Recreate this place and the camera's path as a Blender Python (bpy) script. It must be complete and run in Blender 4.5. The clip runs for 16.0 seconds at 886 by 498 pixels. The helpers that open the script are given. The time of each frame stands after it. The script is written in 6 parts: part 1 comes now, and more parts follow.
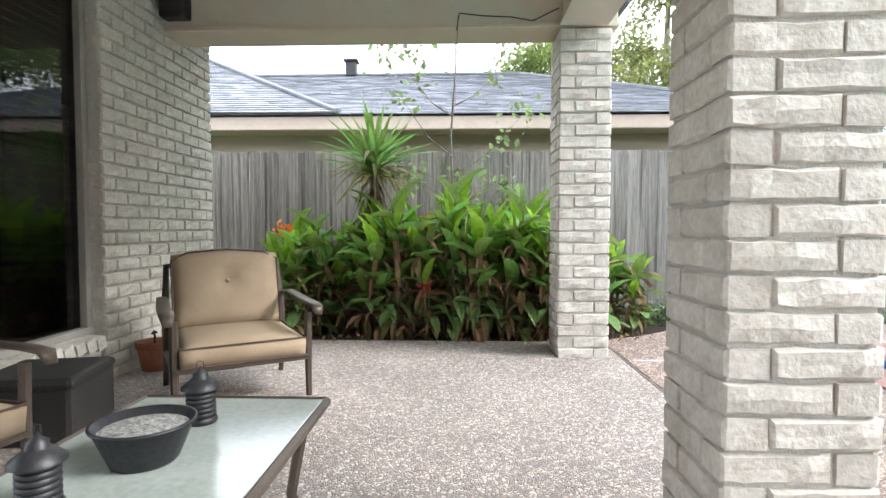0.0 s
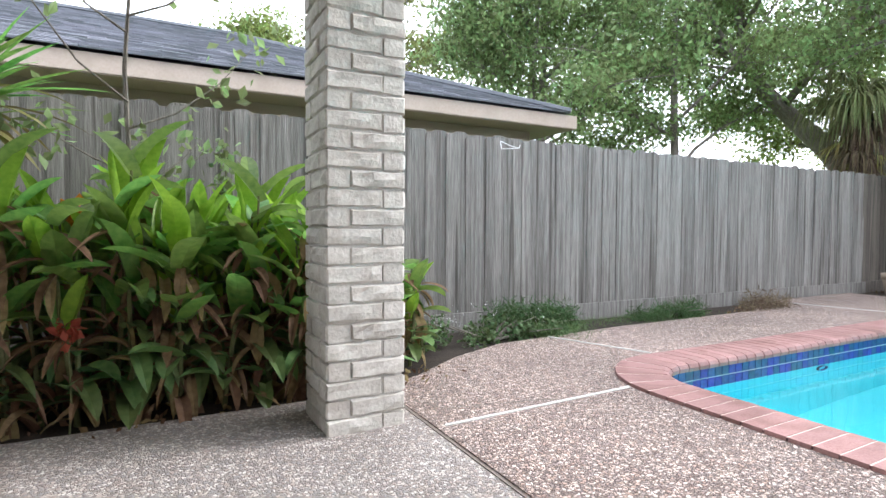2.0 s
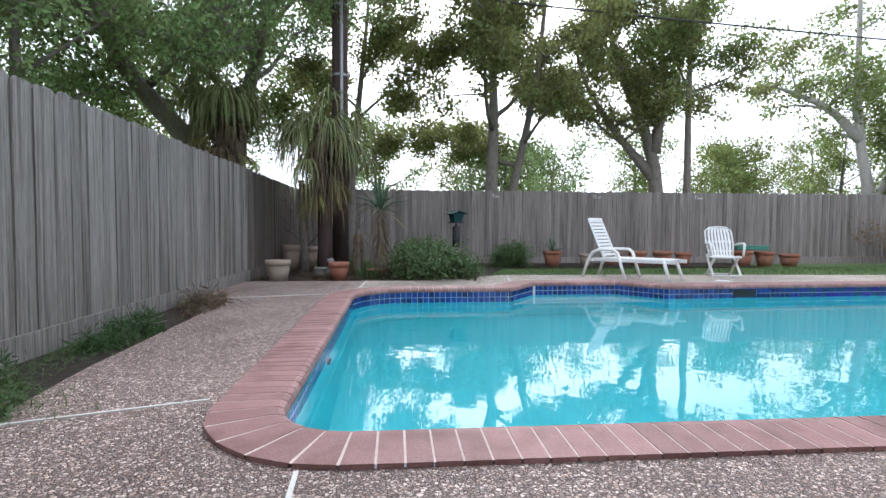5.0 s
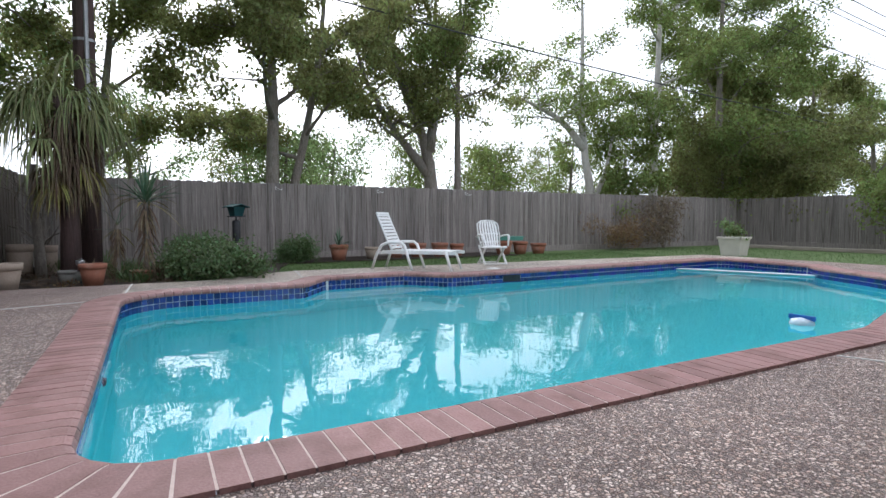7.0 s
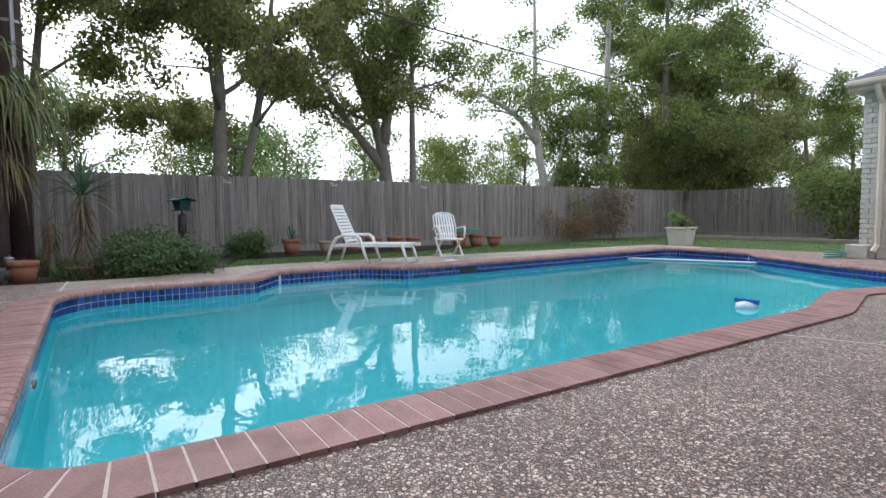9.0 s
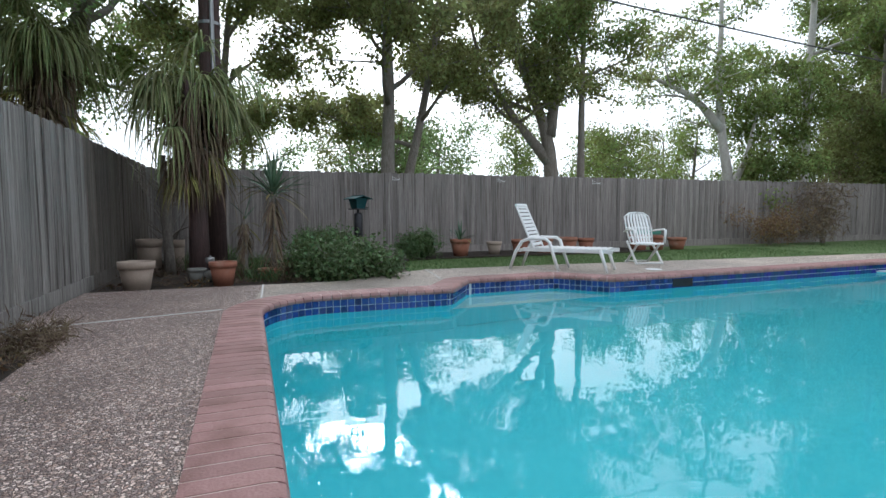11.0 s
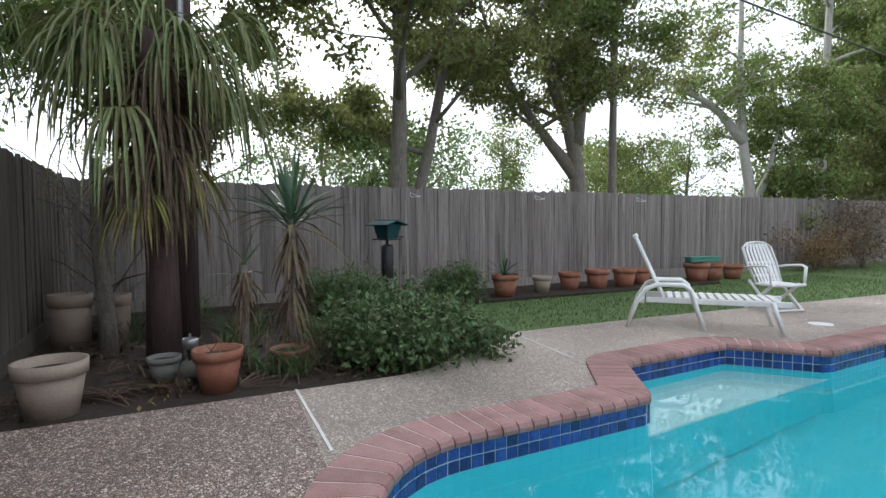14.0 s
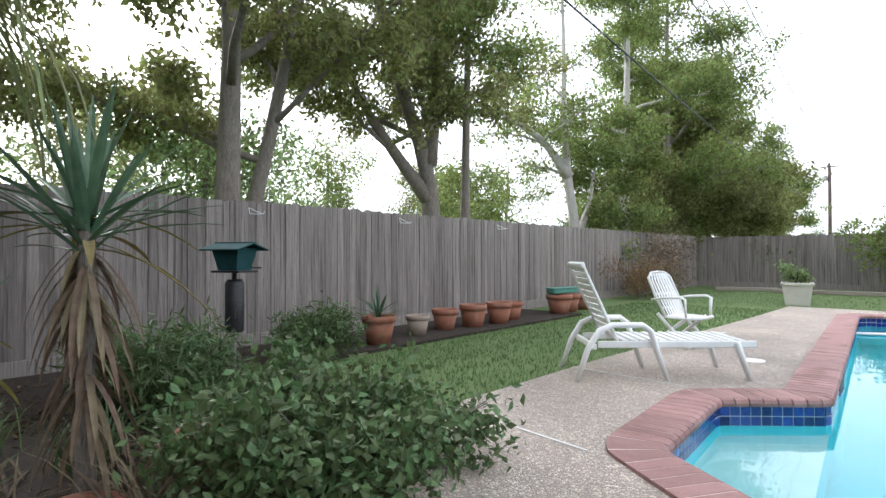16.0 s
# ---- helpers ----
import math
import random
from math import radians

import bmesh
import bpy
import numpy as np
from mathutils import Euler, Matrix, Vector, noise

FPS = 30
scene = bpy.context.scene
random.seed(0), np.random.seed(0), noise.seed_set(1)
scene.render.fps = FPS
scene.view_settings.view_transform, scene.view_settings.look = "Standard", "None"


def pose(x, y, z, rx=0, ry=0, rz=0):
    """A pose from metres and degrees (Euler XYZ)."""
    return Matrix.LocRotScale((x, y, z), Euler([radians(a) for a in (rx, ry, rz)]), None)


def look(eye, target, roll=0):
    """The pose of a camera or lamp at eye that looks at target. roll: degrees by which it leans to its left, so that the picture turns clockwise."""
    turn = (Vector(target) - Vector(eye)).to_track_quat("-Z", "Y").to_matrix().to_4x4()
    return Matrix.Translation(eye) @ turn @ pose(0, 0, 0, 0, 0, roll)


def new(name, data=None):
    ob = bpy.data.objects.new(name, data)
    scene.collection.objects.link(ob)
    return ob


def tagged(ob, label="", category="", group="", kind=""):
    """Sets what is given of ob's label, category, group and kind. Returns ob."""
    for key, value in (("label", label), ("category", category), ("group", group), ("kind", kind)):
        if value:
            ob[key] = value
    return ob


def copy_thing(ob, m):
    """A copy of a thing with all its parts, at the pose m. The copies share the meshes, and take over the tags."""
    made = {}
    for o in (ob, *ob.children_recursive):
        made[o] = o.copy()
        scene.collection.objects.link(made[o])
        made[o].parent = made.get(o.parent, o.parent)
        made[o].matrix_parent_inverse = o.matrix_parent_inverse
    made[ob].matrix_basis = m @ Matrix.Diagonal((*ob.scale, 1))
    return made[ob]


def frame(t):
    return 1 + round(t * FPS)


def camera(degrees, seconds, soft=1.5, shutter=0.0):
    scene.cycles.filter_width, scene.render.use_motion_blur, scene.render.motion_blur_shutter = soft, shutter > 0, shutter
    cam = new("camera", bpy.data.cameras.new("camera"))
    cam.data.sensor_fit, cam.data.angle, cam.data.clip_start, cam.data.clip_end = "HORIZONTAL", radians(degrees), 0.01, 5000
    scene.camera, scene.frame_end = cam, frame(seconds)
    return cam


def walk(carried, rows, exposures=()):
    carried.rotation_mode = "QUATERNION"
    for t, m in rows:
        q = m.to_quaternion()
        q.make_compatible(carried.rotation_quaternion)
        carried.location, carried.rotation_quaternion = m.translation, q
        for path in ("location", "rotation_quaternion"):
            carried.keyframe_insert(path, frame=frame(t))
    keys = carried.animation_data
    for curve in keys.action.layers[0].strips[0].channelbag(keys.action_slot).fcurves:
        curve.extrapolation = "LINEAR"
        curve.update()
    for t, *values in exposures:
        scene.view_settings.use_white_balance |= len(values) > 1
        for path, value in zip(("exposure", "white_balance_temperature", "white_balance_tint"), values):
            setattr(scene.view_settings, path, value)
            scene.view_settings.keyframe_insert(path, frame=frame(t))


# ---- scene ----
cam = camera(79.1, 16.0)
PATH = [
    (0, (-0.009, -0.003, 0.973), (-0.079, 1.994, 0.893), -0.0),
    (0.5, (-0.063, 0.428, 0.98), (0.098, 2.42, 0.904), 0.0),
    (1, (-0.073, 0.863, 0.96), (0.305, 2.826, 0.886), 0.3),
    (1.5, (-0.026, 1.29, 0.944), (0.604, 3.186, 0.871), 0.4),
    (2, (0.066, 1.687, 0.938), (0.992, 3.458, 0.864), 0.3),
    (2.5, (0.148, 2.065, 0.923), (1.375, 3.642, 0.847), 0.4),
    (3, (0.201, 2.458, 0.897), (1.776, 3.688, 0.823), 0.1),
    (3.5, (0.257, 2.838, 0.894), (2.041, 3.74, 0.82), -0.1),
    (4, (0.302, 3.174, 0.889), (2.239, 3.666, 0.812), 0.0),
    (4.5, (0.439, 3.445, 0.887), (2.434, 3.557, 0.807), 0.0),
    (5, (0.635, 3.635, 0.858), (2.626, 3.457, 0.779), 0.2),
    (5.2, (0.641, 3.669, 0.866), (2.616, 3.365, 0.791), -0.3),
    (7.3, (0.729, 3.899, 0.866), (2.454, 2.892, 0.754), -0.1),
    (7.5, (0.711, 3.908, 0.868), (2.421, 2.878, 0.749), -0.3),
    (8, (0.721, 3.883, 0.835), (2.407, 2.815, 0.713), -0.4),
    (8.5, (0.71, 3.873, 0.831), (2.381, 2.781, 0.706), -0.5),
    (9, (0.787, 3.841, 0.816), (2.453, 2.74, 0.694), -0.5),
    (9.5, (0.982, 3.854, 0.869), (2.666, 2.783, 0.74), -0.4),
    (10, (1.167, 3.89, 0.859), (2.966, 3.028, 0.733), -0.4),
    (10.2, (1.378, 3.949, 0.862), (3.221, 3.182, 0.736), -0.4),
    (12.3, (3.416, 4.731, 1.084), (5.3, 4.078, 0.942), -0.1),
    (12.5, (3.621, 4.786, 1.108), (5.497, 4.107, 0.963), -0.2),
    (13, (4.26, 4.864, 1.118), (6.106, 4.111, 0.967), -0.1),
    (13.5, (4.898, 4.899, 1.156), (6.715, 4.074, 1.015), -0.3),
    (14, (5.525, 4.852, 1.168), (7.306, 3.948, 1.074), -0.3),
    (14.5, (6.084, 4.802, 1.157), (7.806, 3.785, 1.108), -0.4),
    (15, (6.678, 4.738, 1.142), (8.321, 3.598, 1.124), -0.4),
    (15.5, (7.199, 4.716, 1.141), (8.698, 3.391, 1.141), -0.3),
    (16, (7.674, 4.597, 1.106), (9.003, 3.103, 1.129), -0.1),
]
EXPOSURE = [(0.0, 1.86, 6250, 10), (1.0, 1.7, 6200, 11), (2.0, 1.55, 6100, 12), (3.0, 1.42, 6050, 13), (3.5, 1.38, 6000, 13), (4.0, 1.1, 6000, 14), (5.0, 0.64, 5950, 14), (7.5, 0.32, 6050, 14), (9.0, 0.3, 6050, 13), (10.0, 0.3, 5950, 10), (12.5, 0.24, 5950, 10), (13.5, 0.32, 6050, 11), (14.5, 0.46, 6150, 13), (15.0, 0.56, 6200, 13), (15.5, 0.85, 6200, 13), (16.0, 0.92, 6200, 13)]
walk(cam, [(t, look(eye, target, roll)) for t, eye, target, roll in PATH], EXPOSURE)

# ---- world, sun ----
world = bpy.data.worlds.new("world")
scene.world = world
world.use_nodes = True
wn, wl = world.node_tree.nodes, world.node_tree.links
sky = wn.new("ShaderNodeTexSky")
sky.sky_type, sky.sun_disc = "NISHITA", False
sky.sun_elevation, sky.sun_rotation = radians(34), radians(99)
sky.air_density, sky.dust_density, sky.ozone_density = 1.0, 6.0, 1.0
hs = wn.new("ShaderNodeHueSaturation")
hs.inputs["Saturation"].default_value = 0.18
cloud = wn.new("ShaderNodeMix")
cloud.data_type = "RGBA"
cloud.inputs["Factor"].default_value = 0.7
cloud.inputs["B"].default_value = (9.5, 10.0, 10.6, 1)
wl.new(sky.outputs[0], hs.inputs["Color"])
wl.new(hs.outputs[0], cloud.inputs["A"])
wl.new(cloud.outputs["Result"], wn["Background"].inputs["Color"])
wn["Background"].inputs["Strength"].default_value = 0.15
sun = new("sun", bpy.data.lights.new("sun", "SUN"))
sun.data.energy, sun.data.angle, sun.data.color = 2.0, radians(25), (1.0, 0.975, 0.93)
sun.matrix_world = look((0, 0, 30), (-13, 2.0, 21.1))


# ---- materials ----
def nodes_of(name):
    m = bpy.data.materials.new(name)
    m.use_nodes = True
    nt = m.node_tree
    return m, nt.nodes, nt.links, nt.nodes["Principled BSDF"]


def rgba(c):
    return (c[0], c[1], c[2], 1.0)


def surface(name, c1, c2, scale=4.0, rough=0.7, bump=0.3, fine=80.0, metal=0.0, stretch=(1, 1, 1), rnd=0.0, isl=0.0, spec=0.4, glow=0.0, sheer=0.0, stain=None, local=False, relief=0.01):
    """Two-scale noise colour and relief. rnd: brightness spread per object, isl: per loose piece."""
    m, n, l, b = nodes_of(name)
    if local:
        src = n.new("ShaderNodeTexCoord").outputs["Object"]
    else:
        src = n.new("ShaderNodeNewGeometry").outputs["Position"]
    mp = n.new("ShaderNodeMapping")
    mp.inputs["Scale"].default_value = stretch
    l.new(src, mp.inputs["Vector"])
    a = n.new("ShaderNodeTexNoise")
    a.inputs["Scale"].default_value, a.inputs["Detail"].default_value = scale, 4
    f = n.new("ShaderNodeTexNoise")
    f.inputs["Scale"].default_value, f.inputs["Detail"].default_value = fine, 3
    l.new(mp.outputs[0], a.inputs["Vector"])
    l.new(mp.outputs[0], f.inputs["Vector"])
    r = n.new("ShaderNodeMapRange")
    r.inputs["From Min"].default_value, r.inputs["From Max"].default_value = 0.3, 0.7
    ad = n.new("ShaderNodeMath")
    ad.operation = "MULTIPLY_ADD"
    ad.inputs[1].default_value = 0.45
    half = n.new("ShaderNodeMath")
    half.operation = "MULTIPLY"
    half.inputs[1].default_value = 0.55
    l.new(f.outputs["Fac"], half.inputs[0])
    l.new(a.outputs["Fac"], ad.inputs[0])
    l.new(half.outputs[0], ad.inputs[2])
    l.new(ad.outputs[0], r.inputs["Value"])
    mix = n.new("ShaderNodeMix")
    mix.data_type = "RGBA"
    mix.inputs["A"].default_value, mix.inputs["B"].default_value = rgba(c1), rgba(c2)
    l.new(r.outputs[0], mix.inputs["Factor"])
    out = mix.outputs["Result"]
    if stain:
        s = n.new("ShaderNodeTexNoise")
        s.inputs["Scale"].default_value, s.inputs["Detail"].default_value = stain[1], 6
        sr = n.new("ShaderNodeMapRange")
        sr.inputs["From Min"].default_value, sr.inputs["From Max"].default_value = 0.52, 0.7
        sr.inputs["To Max"].default_value = stain[2]
        l.new(mp.outputs[0], s.inputs["Vector"])
        l.new(s.outputs["Fac"], sr.inputs["Value"])
        sm = n.new("ShaderNodeMix")
        sm.data_type = "RGBA"
        sm.inputs["B"].default_value = rgba(stain[0])
        l.new(sr.outputs[0], sm.inputs["Factor"])
        l.new(out, sm.inputs["A"])
        out = sm.outputs["Result"]
    if rnd or isl:
        if rnd:
            ro, k = n.new("ShaderNodeObjectInfo").outputs["Random"], rnd
        else:
            ro, k = n.new("ShaderNodeNewGeometry").outputs["Random Per Island"], isl
        v = n.new("ShaderNodeMapRange")
        v.inputs["To Min"].default_value, v.inputs["To Max"].default_value = 1 - k, 1 + k
        l.new(ro, v.inputs["Value"])
        h = n.new("ShaderNodeHueSaturation")
        l.new(v.outputs[0], h.inputs["Value"])
        if isl:
            hv = n.new("ShaderNodeMapRange")
            hv.inputs["To Min"].default_value, hv.inputs["To Max"].default_value = 0.5 - 0.035, 0.5 + 0.03
            l.new(ro, hv.inputs["Value"])
            l.new(hv.outputs[0], h.inputs["Hue"])
        l.new(out, h.inputs["Color"])
        out = h.outputs["Color"]
    l.new(out, b.inputs["Base Color"])
    b.inputs["Roughness"].default_value, b.inputs["Metallic"].default_value = rough, metal
    b.inputs["Specular IOR Level"].default_value = spec
    if bump:
        bp = n.new("ShaderNodeBump")
        bp.inputs["Strength"].default_value, bp.inputs["Distance"].default_value = bump, relief
        l.new(ad.outputs[0], bp.inputs["Height"])
        l.new(bp.outputs[0], b.inputs["Normal"])
    if sheer:
        t = n.new("ShaderNodeBsdfTranslucent")
        l.new(out, t.inputs["Color"])
        ms = n.new("ShaderNodeMixShader")
        ms.inputs[0].default_value = sheer
        l.new(b.outputs[0], ms.inputs[1])
        l.new(t.outputs[0], ms.inputs[2])
        l.new(ms.outputs[0], n["Material Output"].inputs["Surface"])
    return m


def pebbles(name, cell, tones, bump, dirt):
    """Exposed aggregate: rounded stones of mixed colour set in grey cement."""
    m, n, l, b = nodes_of(name)
    geo = n.new("ShaderNodeNewGeometry")
    wob = n.new("ShaderNodeTexNoise")
    wob.inputs["Scale"].default_value = cell * 0.6
    add = n.new("ShaderNodeMix")
    add.data_type = "RGBA"
    add.blend_type = "LINEAR_LIGHT"
    add.inputs["Factor"].default_value = 0.012
    l.new(geo.outputs["Position"], wob.inputs["Vector"])
    l.new(geo.outputs["Position"], add.inputs["A"])
    l.new(wob.outputs["Color"], add.inputs["B"])
    v = n.new("ShaderNodeTexVoronoi")
    v.inputs["Scale"].default_value = cell
    l.new(add.outputs["Result"], v.inputs["Vector"])
    e = n.new("ShaderNodeTexVoronoi")
    e.feature = "DISTANCE_TO_EDGE"
    e.inputs["Scale"].default_value = cell
    l.new(add.outputs["Result"], e.inputs["Vector"])
    sep = n.new("ShaderNodeSeparateColor")
    l.new(v.outputs["Color"], sep.inputs[0])
    ramp = n.new("ShaderNodeValToRGB")
    ramp.color_ramp.interpolation = "CONSTANT"
    els = ramp.color_ramp.elements
    while len(els) < len(tones):
        els.new(0.5)
    for i, c in enumerate(tones):
        els[i].position, els[i].color = i / (len(tones) - 1), rgba(c)
    l.new(sep.outputs[0], ramp.inputs[0])
    er = n.new("ShaderNodeMapRange")
    er.inputs["From Min"].default_value, er.inputs["From Max"].default_value = 0.02, 0.16
    l.new(e.outputs["Distance"], er.inputs["Value"])
    mix = n.new("ShaderNodeMix")
    mix.data_type = "RGBA"
    mix.inputs["A"].default_value = rgba(dirt)
    l.new(er.outputs[0], mix.inputs["Factor"])
    l.new(ramp.outputs[0], mix.inputs["B"])
    big = n.new("ShaderNodeTexNoise")
    big.inputs["Scale"].default_value, big.inputs["Detail"].default_value = 0.9, 6
    l.new(geo.outputs["Position"], big.inputs["Vector"])
    bv = n.new("ShaderNodeMapRange")
    bv.inputs["From Min"].default_value, bv.inputs["From Max"].default_value = 0.3, 0.7
    bv.inputs["To Min"].default_value, bv.inputs["To Max"].default_value = 0.78, 1.15
    l.new(big.outputs["Fac"], bv.inputs["Value"])
    h = n.new("ShaderNodeHueSaturation")
    l.new(bv.outputs[0], h.inputs["Value"])
    l.new(mix.outputs["Result"], h.inputs["Color"])
    l.new(h.outputs["Color"], b.inputs["Base Color"])
    b.inputs["Roughness"].default_value = 0.62
    bp = n.new("ShaderNodeBump")
    bp.inputs["Strength"].default_value, bp.inputs["Distance"].default_value = bump, 0.012
    l.new(er.outputs[0], bp.inputs["Height"])
    l.new(bp.outputs[0], b.inputs["Normal"])
    return m


STONES = [(0.22, 0.165, 0.145), (0.56, 0.46, 0.40), (0.32, 0.265, 0.245), (0.66, 0.58, 0.52), (0.28, 0.245, 0.235), (0.74, 0.68, 0.63), (0.42, 0.315, 0.26), (0.60, 0.52, 0.47)]
m_deck = pebbles("exposed_aggregate", 64, [(c[0] * 1.03 + 0.086, c[1] * 0.94 + 0.062, c[2] * 0.92 + 0.051) for c in STONES], 1.0, (0.185, 0.14, 0.122))
m_patio = pebbles("patio_aggregate", 68, [tuple(min(0.8, v * 0.9 + 0.1) for v in c) for c in STONES], 0.8, (0.36, 0.31, 0.275))
m_walk = pebbles("pale_aggregate", 70, [(0.80 * c[0] + 0.255, 0.78 * c[1] + 0.23, 0.75 * c[2] + 0.195) for c in STONES], 0.9, (0.40, 0.335, 0.28))
m_caulk = surface("joint_caulk", (0.62, 0.60, 0.57), (0.78, 0.77, 0.74), 6, 0.7)
m_crack = surface("joint_dirt", (0.16, 0.13, 0.11), (0.30, 0.255, 0.22), 9, 0.9)
m_soil = surface("soil_mulch", (0.015, 0.011, 0.008), (0.052, 0.037, 0.027), 7, 0.95, 1.0, 60)
m_lawn = surface("lawn_ground", (0.08, 0.125, 0.04), (0.135, 0.195, 0.07), 3, 0.95, 0.8, 90)
m_grass = surface("grass_blade", (0.06, 0.125, 0.035), (0.15, 0.23, 0.08), 5, 0.6, 0, 60, isl=0.1, sheer=0.3)
m_weed = surface("feathery_weed_leaf", (0.03, 0.075, 0.025), (0.10, 0.17, 0.06), 6, 0.6, 0, 60, isl=0.3, sheer=0.3)
m_brick = surface("white_brick", (0.47, 0.435, 0.385), (0.70, 0.665, 0.61), 16, 0.85, 0.8, 55, rnd=0.08, stain=((0.36, 0.31, 0.26), 7, 0.35), relief=0.01)
m_mortar = surface("mortar", (0.47, 0.445, 0.41), (0.62, 0.59, 0.55), 20, 0.95, 0.8, 160)
m_coping = surface("coping_brick", (0.25, 0.128, 0.118), (0.38, 0.215, 0.20), 9, 0.6, 0.5, 90, rnd=0.16, stain=((0.16, 0.075, 0.06), 3.5, 0.7))
m_copmortar = surface("coping_mortar", (0.55, 0.43, 0.38), (0.72, 0.60, 0.54), 12, 0.9, 0.5)
m_tile = surface("blue_tile", (0.008, 0.02, 0.13), (0.03, 0.075, 0.30), 16, 0.16, 0.1, 50, rnd=0.5, spec=0.6)
m_tilestuff = surface("blue_tile_far", (0.008, 0.02, 0.13), (0.03, 0.075, 0.30), 16, 0.16, 0.1, 50, isl=0.35, spec=0.6)
m_grout = surface("tile_grout", (0.42, 0.46, 0.52), (0.58, 0.62, 0.66), 9, 0.8)
m_plaster = surface("pool_plaster", (0.075, 0.61, 0.685), (0.12, 0.71, 0.77), 1.2, 0.6, 0.1, 30)
m_step = surface("pool_step_plaster", (0.42, 0.72, 0.72), (0.58, 0.82, 0.80), 3, 0.6, 0.2, 30)
m_fence = surface("weathered_cedar", (0.105, 0.096, 0.088), (0.37, 0.35, 0.325), 4, 0.9, 1.0, 24, stretch=(12, 12, 0.3), rnd=0.2, stain=((0.07, 0.06, 0.052), 2.2, 0.9))
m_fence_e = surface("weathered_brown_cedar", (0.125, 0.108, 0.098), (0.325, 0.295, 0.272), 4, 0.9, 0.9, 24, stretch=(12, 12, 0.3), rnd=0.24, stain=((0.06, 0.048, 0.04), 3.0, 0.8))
# Brown cedar, its colour taken darker to carry the trees' shade in the corner.
m_fence_c = surface("shade_darkened_cedar", (0.075, 0.062, 0.052), (0.21, 0.182, 0.155), 4, 0.9, 0.9, 24, stretch=(12, 12, 0.3), rnd=0.22, stain=((0.045, 0.042, 0.032), 2.2, 0.8))
m_shingle = surface("grey_shingle", (0.115, 0.12, 0.138), (0.265, 0.275, 0.305), 5, 0.9, 0.6, 150, isl=0.3)
m_fascia = surface("beige_trim", (0.44, 0.355, 0.29), (0.53, 0.44, 0.37), 4, 0.6, 0.15, 40, stain=((0.36, 0.29, 0.23), 2.5, 0.4))
m_soffit = surface("tan_soffit", (0.34, 0.28, 0.21), (0.42, 0.35, 0.27), 3, 0.7, 0.1)
m_ceiling = surface("patio_ceiling_paint", (0.56, 0.51, 0.42), (0.64, 0.59, 0.49), 3, 0.7, 0.1)
m_beam = surface("beam_paint", (0.56, 0.48, 0.38), (0.64, 0.56, 0.46), 3, 0.6, 0.12)
m_siding = surface("tan_siding", (0.34, 0.29, 0.22), (0.43, 0.37, 0.29), 2, 0.7, 0.2)
m_bark = surface("bark", (0.10, 0.085, 0.07), (0.29, 0.26, 0.225), 9, 0.95, 1.0, 40, stretch=(3, 3, 0.7))
m_palebark = surface("pale_bark", (0.30, 0.28, 0.25), (0.55, 0.53, 0.49), 5, 0.9, 0.8, 30, stretch=(2, 2, 0.8))
m_pole = surface("creosoted_pole", (0.045, 0.028, 0.026), (0.13, 0.085, 0.08), 6, 0.85, 0.8, 40, stretch=(7, 7, 0.3))
m_leaf = surface("tree_leaf", (0.10, 0.145, 0.042), (0.28, 0.335, 0.105), 0.7, 0.5, 0, 8, isl=0.45, sheer=0.55)
m_leaf_b = surface("olive_leaf", (0.105, 0.125, 0.042), (0.30, 0.315, 0.115), 0.7, 0.5, 0, 8, isl=0.45, sheer=0.55)
m_leaf_c = surface("fresh_leaf", (0.115, 0.185, 0.07), (0.31, 0.395, 0.165), 0.7, 0.5, 0, 8, isl=0.5, sheer=0.5)
m_canna = surface("canna_leaf", (0.10, 0.25, 0.055), (0.29, 0.48, 0.115), 3, 0.38, 0.2, 30, isl=0.4, sheer=0.5)
m_cannanew = surface("young_canna_leaf", (0.17, 0.34, 0.03), (0.40, 0.58, 0.07), 3, 0.38, 0.2, 30, isl=0.25, sheer=0.55)
# Darker copy of the canna leaf: shade low in the bed, put into colour.
m_cannalow = surface("shade_toned_canna_leaf", (0.09, 0.19, 0.06), (0.24, 0.35, 0.12), 3, 0.42, 0.2, 30, isl=0.4, sheer=0.35)
m_cannadry = surface("dry_leaf", (0.13, 0.08, 0.042), (0.34, 0.23, 0.12), 4, 0.8, 0.3, 30, isl=0.3, sheer=0.2)
m_litter = surface("leaf_mould", (0.05, 0.032, 0.02), (0.15, 0.10, 0.065), 4, 0.85, 0.3, 30, isl=0.3)
m_stem = surface("plant_stem", (0.07, 0.09, 0.03), (0.16, 0.16, 0.07), 8, 0.7)
m_yucca = surface("yucca_blade", (0.05, 0.11, 0.06), (0.12, 0.20, 0.12), 4, 0.4, 0, 20, isl=0.25, sheer=0.15)
m_yuccagold = surface("yellowing_blade", (0.17, 0.155, 0.045), (0.30, 0.27, 0.09), 4, 0.5, 0, 20, isl=0.25, sheer=0.2)
m_palm = surface("palm_blade", (0.10, 0.125, 0.045), (0.25, 0.27, 0.115), 3, 0.45, 0, 20, isl=0.3, sheer=0.25)
m_palmdry = surface("dead_palm_blade", (0.10, 0.072, 0.045), (0.25, 0.19, 0.125), 3, 0.8, 0, 20, isl=0.3, sheer=0.2)
m_shrub = surface("shrub_leaf", (0.048, 0.095, 0.036), (0.145, 0.21, 0.08), 3, 0.5, 0, 20, isl=0.35, sheer=0.25)
m_terracotta = surface("terracotta", (0.22, 0.08, 0.05), (0.34, 0.145, 0.09), 6, 0.8, 0.3, 70, stain=((0.34, 0.25, 0.20), 5, 0.5))
